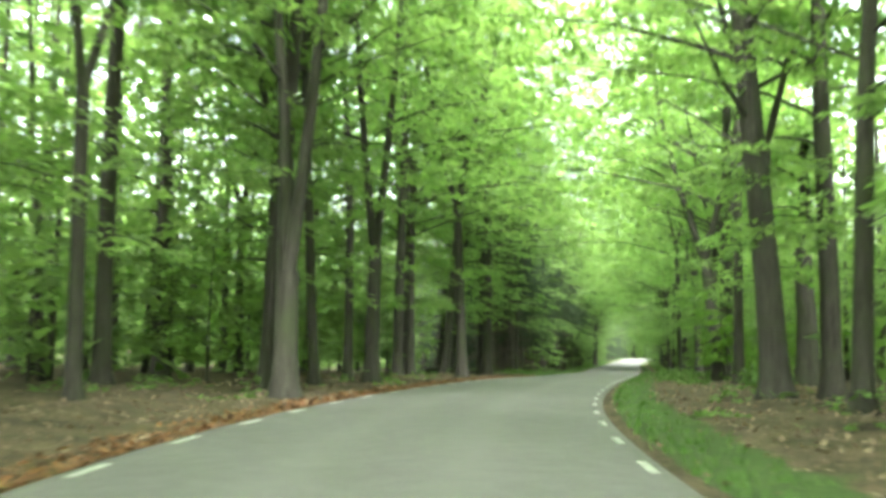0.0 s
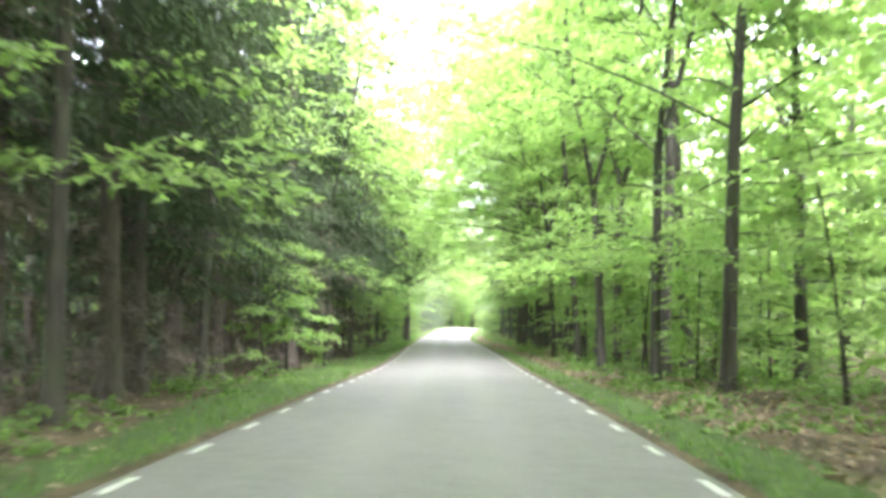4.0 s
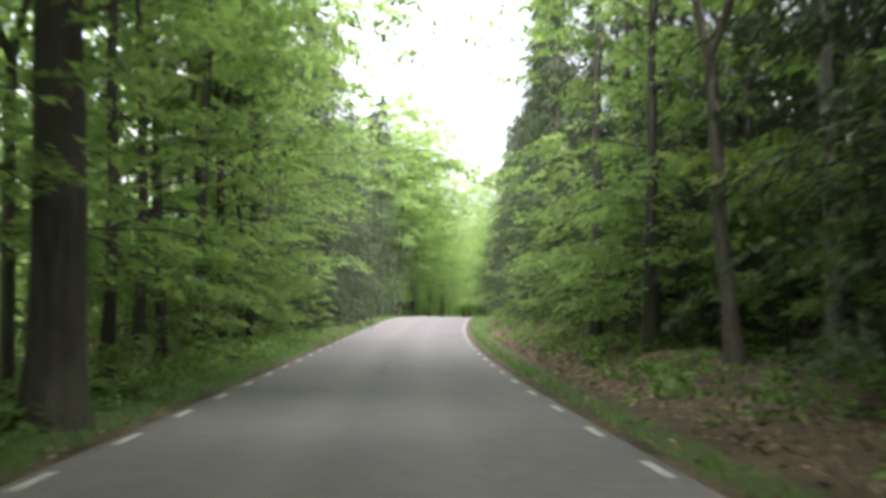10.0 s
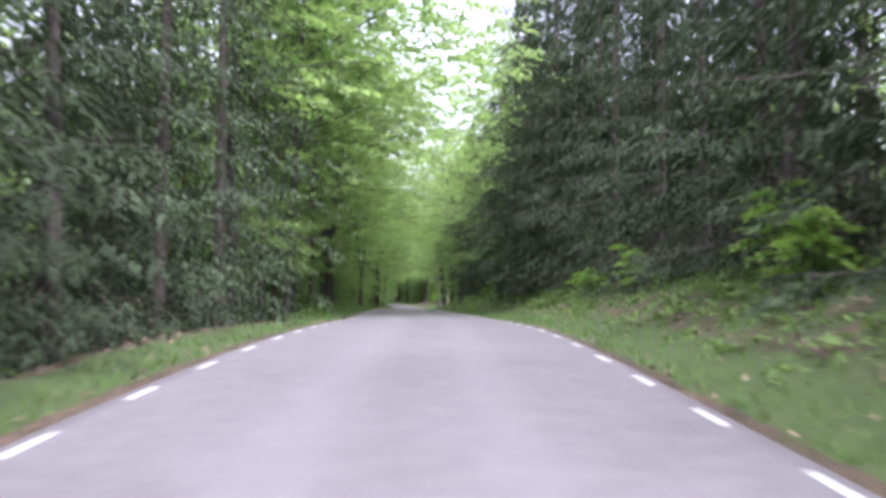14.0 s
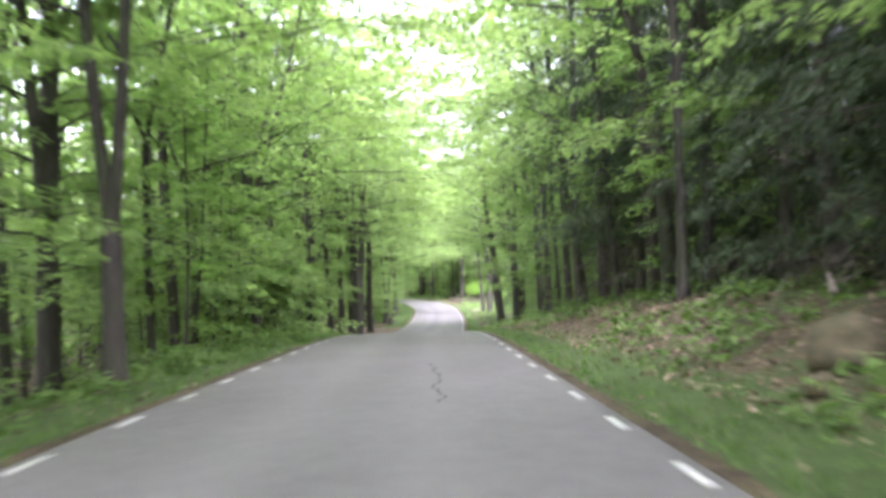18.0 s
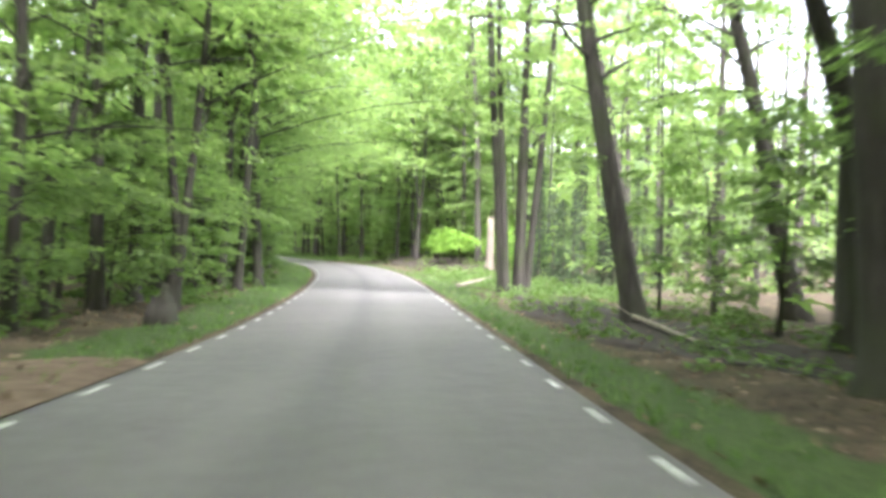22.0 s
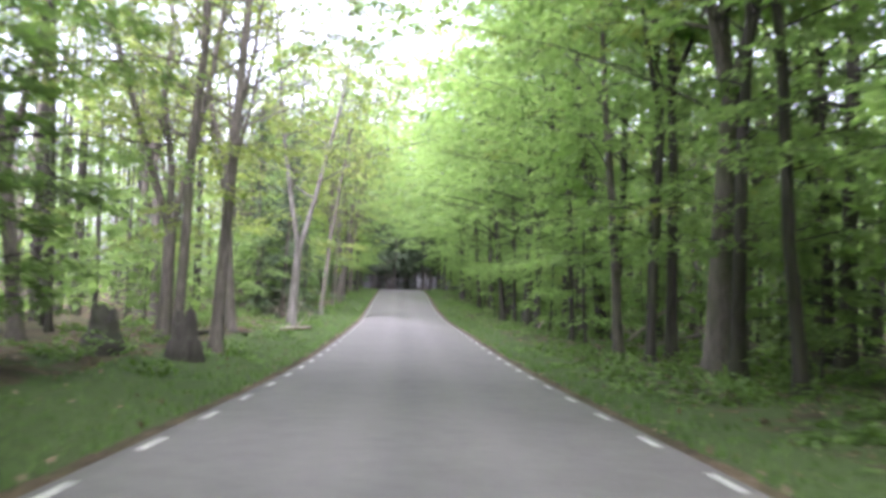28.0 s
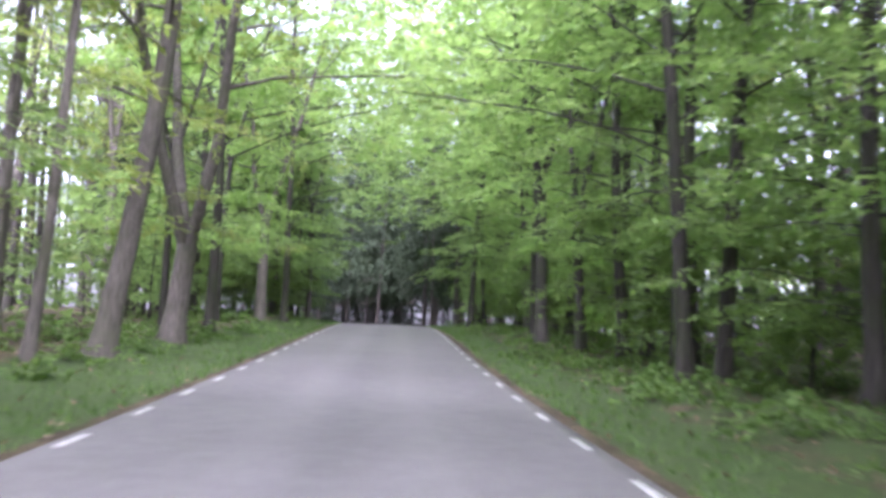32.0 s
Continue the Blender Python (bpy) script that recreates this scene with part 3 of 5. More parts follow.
def broadleaf(name, seed, H=20.0, r=0.25, lean=(0.0, 0.0), low=6.0, reach=4.0, limbs=34, per_limb=20, leaf=(0.46, 0.28), fork=0.0,
              stems=2, mat_bark=None, mat_leaf=None, low_limbs=0, low_from=1.4, low_reach=2.4, crook=0.08, open_crown=1.0, to=None, twigs=0, taper=0.65, grain=0.72, fork_az=None, fork_el=(1.18, 1.36)):
    """A broadleaved tree: trunk or stems with limbs, and a crown of leafy twigs in flat layers."""
    rng = np.random.default_rng(seed)
    wood, crown = Geo(), Geo()
    top = new(name)
    main = trunk_points(H, lean, rng, 9, min(crook * 9, 0.9))
    lines = []
    if fork:
        cut = fork * H
        below = main[main[:, 2] < cut]
        p_end = np.array([np.interp(cut, main[:, 2], main[:, c]) for c in range(3)])
        pts = np.vstack([below, p_end])
        tube(wood, pts, flare(pts[:, 2], r, H * 1.3), 9)
        a0 = rng.uniform(0, 6.28) if fork_az is None else fork_az
        for k in range(stems):
            a = a0 + k * 2 * np.pi / stems + rng.normal(0, 0.3)
            sp = bent(p_end - [0, 0, 0.3], a, rng.uniform(*fork_el), (H - cut) * rng.uniform(0.9, 1.05), 6, 0.12, 0.3, rng)
            tube(wood, sp, np.linspace(r * 0.62, 0.03, 6), 7)
            lines.append(sp)
    else:
        tube(wood, main, flare(main[:, 2], r, H), 9)
        lines.append(main)
    for k in range(limbs):
        line = lines[k % len(lines)]
        z = low + (H * 0.97 - low) * (k / max(limbs - 1, 1)) ** 0.9
        z = max(z, line[1][2] + 0.2)
        p = np.array([np.interp(z, line[:, 2], line[:, c]) for c in range(3)])
        rel = (z - low) / (H - low + 0.01)
        L = reach * (1 - taper * max(rel, 0) ** 1.6) * rng.uniform(0.65, 1.2)
        el = rng.uniform(0.1, 0.55) + 0.5 * max(rel, 0)
        az = k * 2.4 + rng.normal(0, 0.4)
        if to is not None:                # longer towards the light over the road
            L *= 1 + to[2] * (-math.sin(az) * to[0] + math.cos(az) * to[1])
        pts = bent(p, az, el, L, 5, -0.35, crook * 2, rng)
        for q in range(twigs):
            tw = bent(pts[1 + q % 3], az + rng.choice((-1, 1)) * rng.uniform(0.4, 1.1), el + rng.uniform(-0.1, 0.7), L * rng.uniform(0.3, 0.6), 4, 0.1, 0.35, rng)
            tube(wood, tw, np.linspace(0.02, 0.005, 4), 3)
        tube(wood, pts[[0, 1, 2, 4]], np.array([1, 0.75, 0.5, 0.2]) * max(0.03, r * 0.27 * (1 - 0.6 * rel)), 3)
        k_size = float(np.interp(z, [4.0, 7.0, 13.0], [0.62, 0.8, 1.1]))
        size = (leaf[0] * k_size, leaf[1] * k_size)
        size = (size[0] * grain, size[1] * grain)
        plumes(crown, wood, pts, rng, int(per_limb * 0.95 * open_crown * k_size ** -1.2 / grain ** 2), size, 6, 0.5, 6, 0.25, 0.4, 0.4 if grain < 0.8 and H < 23 and seed > 3000 else 0.12)
    for k in range(low_limbs):
        z = low_from + (low - low_from) * rng.uniform(0, 1)
        p = np.array([np.interp(z, main[:, 2], main[:, c]) for c in range(3)])
        pts = bent(p, k * 2.4 + rng.normal(0, 0.5), rng.uniform(-0.05, 0.35), low_reach * rng.uniform(0.6, 1.1), 5, -0.45, 0.12, rng)
        tube(wood, pts[[0, 2, 4]], [0.02, 0.013, 0.005], 3)
        plumes(crown, wood, pts, rng, 21, (0.2, 0.125), 5, 0.45, 6, 0.3, 0.3, 0.3)
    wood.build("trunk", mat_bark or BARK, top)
    crown.build("crown", mat_leaf or LEAF, top, False)
    return top


def young_beech(name, seed, H=6.0, reach=1.9, limbs=17, per_limb=12, mat_leaf=None):
    rng = np.random.default_rng(seed)
    wood, crown = Geo(), Geo()
    top = new(name)
    main = trunk_points(H, rng.normal(0, 0.03, 2), rng, 7, 0.3)
    tube(wood, main, flare(main[:, 2], 0.045, H), 6)
    for k in range(limbs):
        z = 0.9 + (H - 1.1) * k / (limbs - 1)
        p = np.array([np.interp(z, main[:, 2], main[:, c]) for c in range(3)])
        pts = bent(p, k * 2.4 + rng.normal(0, 0.4), rng.uniform(0.05, 0.35), reach * (1 - 0.5 * k / limbs) * rng.uniform(0.6, 1.15), 4, -0.35, 0.12, rng)
        branch(wood, pts[[0, 3]], [0.016, 0.004])
        plumes(crown, wood, pts, rng, int(per_limb * 1.35), (0.2, 0.125), 5, 0.45, 6, 0.28, 0.32, 0.2)
    wood.build("trunk", BARK, top)
    crown.build("crown", mat_leaf or LEAF, top, False)
    return top


def spruce(name, seed, H=21.0, r=0.2, bare=1.2, reach=3.0, whorls=20, arms=7, fine=1.0):
    """A spruce: straight trunk, drooping boughs in whorls, dry twigs below."""
    rng = np.random.default_rng(seed)
    wood, needles = Geo(), Geo()
    top = new(name)
    main = trunk_points(H, rng.normal(0, 0.006, 2), rng, 7, 0.05)
    tube(wood, main, flare(main[:, 2], r, H * 1.05), 8)
    for w in range(whorls):
        q = w / (whorls - 1)
        z = bare + (H - 0.3 - bare) * q
        p = np.array([np.interp(z, main[:, 2], main[:, c]) for c in range(3)])
        L0 = reach * (1 - q) ** 0.9 * (0.75 + 0.25 * min(1, q * 8)) + 0.12
        for k in range(arms):
            a = k * 2 * np.pi / arms + w * 0.7 + rng.normal(0, 0.25)
            L = L0 * rng.uniform(0.6, 1.2)
            pts = bent(p + [0, 0, rng.normal(0, 0.1)], a, rng.uniform(-0.35, -0.15) + 0.5 * q, L, 4, 0.3, 0.1, rng)
            if w % 3 == 0 and L > 1.2:
                tube(wood, pts[[0, 2, 3]], [0.02, 0.012, 0.006], 3)
            if fine == 1:                 # a bough hung with drooping side twigs
                plumes(needles, wood, pts, rng, max(3, int(4.6 * L)), (0.23, 0.052), 6, 0.36, 9, 0.6, 0.18, 0.0)
                core = pts[0] + (pts[2] - pts[0]) * rng.uniform(0.15, 0.85, (3, 1)) + rng.normal(0, 0.1, (3, 3))
                sprays(needles, core, np.full(3, a), rng, (0.36, 0.09), 8, 0.8, 0.7, 0.2, 3)
            else:
                plumes(needles, wood, pts, rng, max(3, int(4.4 * L * fine)), (0.5, 0.12), 4, 0.36, 5, 0.6, 0.2, 0.0)
                core = pts[0] + (pts[2] - pts[0]) * rng.uniform(0.2, 0.85, (2, 1)) + rng.normal(0, 0.15, (2, 3))
                sprays(needles, core, np.full(2, a), rng, (0.6, 0.2), 5, 0.8, 0.7, 0.25, 3)
    dry = Geo()
    for k in range(int(6 + bare * 6) if fine == 1 else 4):
        z = rng.uniform(0.5, bare + 1.5)
        p = np.array([np.interp(z, main[:, 2], main[:, c]) for c in range(3)])
        pts = bent(p, rng.uniform(0, 6.28), rng.uniform(-0.45, 0.0), rng.uniform(0.8, 2.3), 4, -0.2, 0.1, rng)
        tube(wood, pts, np.linspace(0.014, 0.004, 4), 3)
        limb_sprays(dry, pts, rng, 10, (0.34, 0.04), 5, 0.5, 0.08, 0.25, 0.4, 0.4, 3)
    dry.build("dry_foliage", DEAD_TWIG, top, False)
    wood.build("trunk", BARK_SPRUCE, top)
    needles.build("crown", NEEDLE, top, False)
    return top


# ---------------------------------------------------------------- kinds of tree
KINDS = {
    "tall": [lambda i=i: broadleaf("beech_tree", 100 + i, 20 + i % 3, 0.22, low=5.5 + i % 2, reach=4.6, limbs=28, per_limb=13,
                                   fork=(0, 0.42, 0, 0.55, 0)[i], grain=0.85, low_limbs=4, low_from=2.2, low_reach=2.2) for i in range(5)],
    "edge": [lambda i=i: broadleaf("beech_tree", 120 + i, 15 + i, 0.18, low=4.2, reach=4.0, limbs=28, per_limb=16, leaf=(0.42, 0.25),
                                   fork=(0, 0, 0.5, 0)[i], low_limbs=26, low_from=1.0, low_reach=3.1, to=(1, 0, 0.2)) for i in range(4)],
    "over": [lambda i=i: broadleaf("beech_tree", 130 + i, 18 + i, 0.19, low=5.0, reach=6.6, limbs=32, per_limb=22, to=(1, 0, 0.5), taper=0.4,
                                   fork=(0, 0.4, 0)[i], low_limbs=8, low_from=3.0, low_reach=2.8) for i in range(3)],
    "arch": [lambda i=i: broadleaf("beech_tree", 150 + i, 17 + 1.5 * i, 0.13, lean=(0.05, 0), low=5.5, reach=6.6, limbs=26, per_limb=17, to=(1, 0, 0.75), taper=0.3, crook=0.14,
                                   fork=(0, 0.38, 0.3)[i], low_limbs=10, low_from=2.4, low_reach=3.0) for i in range(3)],
    "slim": [lambda i=i: broadleaf("slim_beech", 140 + i, 15 + 2 * i, 0.11, low=4.5, reach=2.8, limbs=18, per_limb=12,
                                   low_limbs=4, low_from=2.0, low_reach=1.8) for i in range(4)],
    "young": [lambda i=i: young_beech("young_beech", 160 + i, 4.2 + 0.9 * i, 1.6 + 0.2 * i) for i in range(5)],
    "bush": [lambda i=i: young_beech("forest_shrub", 180 + i, 2.0 + 0.5 * i, 1.3, 12, 14, LEAF_FRESH) for i in range(3)],
    "spruce": [lambda i=i: spruce("spruce_tree", 200 + i, 17.5 + 1.4 * i, 0.17 + 0.02 * i, (0.5, 0.9, 3.2, 4.6)[i], 3.9 + 0.2 * i) for i in range(4)],
    "fir": [lambda i=i: spruce("fir_tree", 226 + i, 10.5 + 1.5 * i, 0.13, 0.6, 3.1, 14, 6) for i in range(2)],
    "bare": [lambda i=i: spruce("spruce_tree", 220 + i, 17 + i, 0.12, 3.4, 3.0, 17, 6, 0.6) for i in range(2)],
    "back": [lambda i=i: spruce("spruce_tree", 230 + i, 19 + 2 * i, 0.2, 1.5, 3.2, 18, 6, 0.55) for i in range(2)],
    "oak": [lambda i=i: broadleaf("oak_tree", 240 + i, 14 + 1.5 * i, 0.21, low=4.0, reach=4.8, limbs=28, per_limb=8, leaf=(0.34, 0.22),
                                  fork=(0.35, 0.45, 0.3)[i], stems=3 - i % 2, mat_bark=BARK_OAK, mat_leaf=LEAF_OAK, crook=0.25, low_limbs=3, low_from=2.0, twigs=3) for i in range(3)],
    "birch": [lambda i=i: broadleaf("birch_tree", 260 + i, 18, 0.12, low=7.0, reach=2.4, limbs=20, per_limb=8, mat_bark=BARK_BIRCH) for i in range(1)],
}
TAGS = {
    "tall": ("tall beech with a dark grey trunk and light green crown", "tree", "roadside beeches"),
    "over": ("broad beech with limbs arching over the road", "tree", "roadside beeches"),
    "arch": ("beech bending its leafy limbs far out over the road", "tree", "roadside beeches"),
    "edge": ("beech with green leafy branches down to the ground", "tree", "roadside beeches"),
    "slim": ("slim young beech with a thin straight dark trunk", "tree", "roadside beeches"),
    "young": ("sapling beech with flat layers of fresh green leaves", "sapling", "beech saplings"),
    "bush": ("low bright green shrub on the forest floor", "shrub", "forest shrubs"),
    "spruce": ("dark green spruce with drooping boughs and a brown trunk", "tree", "roadside spruces"),
    "fir": ("bushy dark fir standing in the roadside grass", "tree", "roadside firs"),
    "bare": ("tall spruce with a bare dark trunk and high crown", "tree", "spruce stand on the crest"),
    "back": ("dark spruce standing in the second row of the wood", "tree", "roadside spruces"),
    "oak": ("oak with crooked grey limbs and sparse yellowish spring leaves", "tree", "roadside oaks"),
    "birch": ("slender birch with pale patchy bark beside the spruces", "tree", "birches"),
}
MADE, TAKEN = {}, []
rnd = random.Random(7)


def free(s, d, gap):
    return all((s - a) ** 2 + (d - b) ** 2 > gap * gap for a, b in TAKEN)


BROAD = []


def plant(kind, s, d, scale=None, variant=None, gap=0.0):
    if kind == "over":                    # broad crowns keep their distance from each other alone
        if not free(s, d, 1.2) or any(abs(s - a) < gap and d * b > 0 for a, b in BROAD):
            return None
        BROAD.append((s, d))
    elif gap and not free(s, d, gap):
        return None
    TAKEN.append((s, d))
    p = at(s, d)
    i = rnd.randrange(len(KINDS[kind])) if variant is None else variant
    sc = scale or rnd.uniform(0.85, 1.18)
    turn = rnd.uniform(0, 360)
    if kind in ("over", "edge", "arch"):          # the long limbs face the road
        v = on_axis(np.array([s]), RIGHT)[0] * (-1 if d > 0 else 1)
        turn = math.degrees(math.atan2(v[1], v[0])) + rnd.uniform(-35, 35)
    place_m = pose(*p, rnd.uniform(-2, 2), rnd.uniform(-2, 2), turn)
    if (kind, i) not in MADE:
        ob = KINDS[kind][i]()
        tagged(ob, *TAGS[kind])
        ob.matrix_basis = place_m
        MADE[kind, i] = ob
        return ob
    return copy_thing(MADE[kind, i], place_m @ Matrix.Diagonal((sc, sc, sc, 1)))


# ---------------------------------------------------------------- trees that can be told apart
def single(s, d, r, lean, H=20.0, low=6.0, kind="beech", **more):
    """One tree of its own at its place: r is its trunk's radius, lean its tilt to the right of the road per metre."""
    seed = int(s * 31 + d * 7 + 4000)
    side = on_axis(np.array([s]), RIGHT)[0]
    TAKEN.append((s, d))
    reach = float(np.interp(s, [0, 55, 75, 112, 168, 180, 250, 260, 390, 410, 495, 510], [5.6, 5.6, 5.2, 6.2, 6.2, 3.8, 3.8, 5.8, 5.6, 4.6, 4.8, 6.4]))
    opts = dict(H=H, r=r, lean=(lean * side[0], lean * side[1]), low=low, reach=reach, limbs=28, per_limb=17, low_limbs=3, low_from=3.0, low_reach=2.2)
    way = -1 if d > 0 else 1
    opts.update(to=(way * side[0], way * side[1], 0.35))
    if d < 0 and s > 512:
        opts.update(mat_leaf=LEAF_OAK, mat_bark=BARK_OAK, twigs=3, crook=0.18, per_limb=9, leaf=(0.34, 0.22))
    label, cat, name = "large beech with a stout dark trunk beside the road", "tree", "beech_tree"
    if lean < -0.06 or lean > 0.06:
        label = "beech with a leaning dark trunk beside the road"
    if kind == "oak":
        opts.update(mat_bark=BARK_OAK, mat_leaf=LEAF_OAK, crook=0.28, reach=5.4, per_limb=11, leaf=(0.34, 0.22), fork=0.4, stems=3, twigs=3)
        label, name = "oak with crooked grey limbs reaching over the road", "oak_tree"
    if kind == "birch":
        opts.update(mat_bark=BARK_BIRCH, reach=2.4, per_limb=9)
        label, name = "slender birch with pale patchy bark", "birch_tree"
    if seed % 3 == 0 and kind == "beech" and r < 0.3:          # many part into two low down
        opts.update(fork=(0.16, 0.24, 0.33, 0.4)[seed // 3 % 4])
    if more.pop("twin", False):          # stems side by side, almost upright
        more = {"fork_az": float(TH[int(s - START)]) - math.pi / 2, "fork_el": (1.44, 1.5), **more}
    opts.update(more)
    ob = broadleaf(name, seed, **opts)
    ob.matrix_basis = Matrix.Translation(at(s, d))
    return tagged(ob, label, cat)


def spreading_beech(s, d):
    """A stout trunk that parts at six metres into a leader and long bare limbs over the road."""
    rng = np.random.default_rng(166)
    wood, crown = Geo(), Geo()
    top = new("beech_tree")
    head = float(TH[int(s - START)])
    z = np.array([-0.25, 0.0, 0.3, 0.9, 2.0, 3.5, 5.0, 6.2])
    pts = np.column_stack([0.05 * np.sin(z * 0.7), 0.04 * np.cos(z * 0.9), z])
    tube(wood, pts, 0.36 * (1 - 0.035 * z) * (1 + 0.5 * np.exp(-np.clip(z, 0, 9) / 0.35)), 12)
    fork = pts[-1]
    stems = ((0.3, 1.54, 14.5, 0.27), (2.2, 1.38, 12.5, 0.14), (-1.5, 0.48, 9.5, 0.13), (-1.3, 0.72, 10.5, 0.12), (-1.75, 1.1, 12.5, 0.15), (-0.7, 0.95, 11.0, 0.11),
             (1.3, 1.1, 10.0, 0.12), (1.9, 0.8, 7.5, 0.09), (-2.4, 1.05, 10.0, 0.1), (-1.2, 1.25, 13.0, 0.13))
    for k, (a, el, L, r) in enumerate(stems):
        line = bent(fork - [0, 0, (0.3, 1.0, 0.7, 0.2)[k % 4]], head + a, el, L, 7, 0.2 if el < 0.7 else 0.05, 0.16, rng)
        tube(wood, line, np.linspace(r, 0.02, 7), 7)
        for q in range(12):
            u = 1.6 + 4.3 * q / 11
            i = min(int(u), 5)
            p = line[i] * (1 - u + i) + line[i + 1] * (u - i)
            sub = bent(p, head + a + rng.normal(0, 0.9), el * 0.6 + rng.uniform(-0.1, 0.5), rng.uniform(1.6, 3.2), 5, -0.4, 0.2, rng)
            tube(wood, sub[[0, 2, 4]], [0.035, 0.02, 0.006], 4)
            plumes(crown, wood, sub, rng, 20, (0.27, 0.165), 6, 0.5, 6, 0.25, 0.4, 0.5)
    for k in range(14):
        sub = bent((0, 0, rng.uniform(2.2, 6.0)), k * 2.4, rng.uniform(-0.1, 0.3), rng.uniform(1.6, 3.2), 5, -0.45, 0.12, rng)
        tube(wood, sub[[0, 2, 4]], [0.02, 0.013, 0.005], 3)
        plumes(crown, wood, sub, rng, 18, (0.21, 0.13), 5, 0.45, 6, 0.3, 0.3, 0.3)
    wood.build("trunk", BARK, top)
    crown.build("crown", LEAF, top, False)
    top.matrix_basis = Matrix.Translation(at(s, d))
    TAKEN.append((s, d))
    return tagged(top, "stout beech with long crooked limbs spreading over the road", "tree")


single(20.0, -7.6, 0.17, -0.02)
single(22.8, -4.1, 0.28, -0.01, H=22, fork=0.13, low=6.5, low_from=5.0, twin=True)
single(27.0, -5.9, 0.18, 0.0)
single(25.0, 6.8, 0.33, -0.07, H=23, low=5.5)
single(27.0, 8.4, 0.26, -0.02, H=22)
single(26.0, -5.2, 0.26, 0.0, H=22, low_from=5.0)
single(31.0, -5.9, 0.17, -0.05)
single(34.0, -4.9, 0.25, -0.01, H=22, fork=0.2, low_from=5.0, twin=True)
single(38.0, 9.5, 0.42, -0.03, H=9, low=6.0, reach=2.0, limbs=10)
single(44.0, -6.5, 0.24, 0.02, H=22)
single(46.0, 7.0, 0.27, -0.08, H=22)
single(48.0, -4.4, 0.25, -0.03, low_from=5.0)
single(51.0, -7.9, 0.31, 0.03, H=22)
single(52.0, 7.6, 0.35, 0.0, H=22)
single(56.0, -9.6, 0.2, 0.02)
single(57.0, -7.1, 0.25, 0.09, H=22)
single(61.0, -5.4, 0.30, 0.0, H=22, low_from=5.0)
single(61.0, -10.3, 0.30, -0.06)
single(67.9, -8.3, 0.17, 0.01)
single(70.8, -10.4, 0.26, 0.05)
single(71.8, 7.1, 0.26, -0.04, H=20, fork=0.55)
single(79.7, 9.5, 0.2, -0.03)
single(88.0, -6.8, 0.14, 0.03, H=14, low=4.2, reach=4.6, limbs=20, low_from=3.0)
single(116.0, 6.8, 0.32, -0.02, H=21, low=5.0)
single(121.0, 11.0, 0.24, -0.05)
single(128.8, 6.5, 0.25, -0.08, H=20, low=5.5)
single(134.7, 7.4, 0.26, -0.06, low=5.0)
single(147.5, -7.5, 0.33, 0.03, H=22)
single(148.5, 8.0, 0.25, -0.01, low=5.0)
single(149.5, 10.7, 0.36, -0.06, H=21)
single(152.5, -9.2, 0.24, 0.02)
single(156.5, -5.8, 0.23, 0.09, H=20, low=7.0, low_from=5.0)
single(161.5, -8.6, 0.22, 0.01)
single(161.5, -7.2, 0.18, 0.04)
spreading_beech(165.6, -3.9)
single(165.6, 11.8, 0.27, -0.12)
single(172.0, 6.6, 0.16, -0.1, H=15, kind="oak", low=4.5, per_limb=9)
single(171.6, 8.4, 0.15, -0.05, kind="birch")
single(174.6, 10.5, 0.2, -0.03)
single(181.6, 12.8, 0.24, -0.02)
single(184.6, -6.0, 0.17, 0.0, low=4.0)
single(191.6, -5.6, 0.15, -0.02, low=4.0, low_from=2.5)
single(319.2, -4.4, 0.19, 0.04, H=18, fork=0.15, low=5.5, low_from=5.0, twin=True)
single(284.5, -5.2, 0.3, 0.0, H=20, fork=0.2, low=5.0, twin=True, low_limbs=12, low_from=2.5)
single(303.0, -8.5, 0.32, 0.0, H=21, low_limbs=8, low_from=2.5)
single(326.8, -8.3, 0.30, 0.01, H=21)
single(329.7, 7.3, 0.23, -0.05, H=20, low=5.0)
single(348.0, -7.1, 0.36, 0.02, H=22)
single(348.0, 7.5, 0.21, 0.0)
single(352.9, 8.5, 0.24, -0.11, H=20)
single(361.7, -6.2, 0.2, 0.03, low_from=5.0)
single(371.5, -7.2, 0.25, 0.02)
single(378.0, -4.8, 0.34, 0.02, H=20, fork=0.08, stems=4, low_from=5.0, twin=True)
single(385.5, -6.9, 0.24, 0.01, H=21, low_from=5.0)
single(386.3, -6.0, 0.27, 0.0, H=21, low_from=5.0)
single(387.2, -4.8, 0.23, 0.0, H=19, low_from=5.0)
single(393.1, 10.8, 0.35, -0.01)
single(396.0, 6.3, 0.36, -0.10, H=17, low=6.5, reach=5.0)
single(401.6, 8.4, 0.38, -0.04, H=18, fork=0.2, low=6.5, twin=True, fork_el=(1.25, 1.4))
single(398.0, 7.6, 0.2, -0.02, H=16)
single(409.2, -7.5, 0.15, 0.04)
single(410.2, 6.7, 0.29, -0.19, H=15, fork=0.0, low=6.0, reach=5.0, limbs=24, per_limb=10)
single(414.5, -5.6, 0.24, 0.09, H=19, low=4.5, fork=0.1, twin=True)
single(414.3, 12.5, 0.33, -0.22, H=15, fork=0.0, low=6.5, limbs=20, per_limb=10)


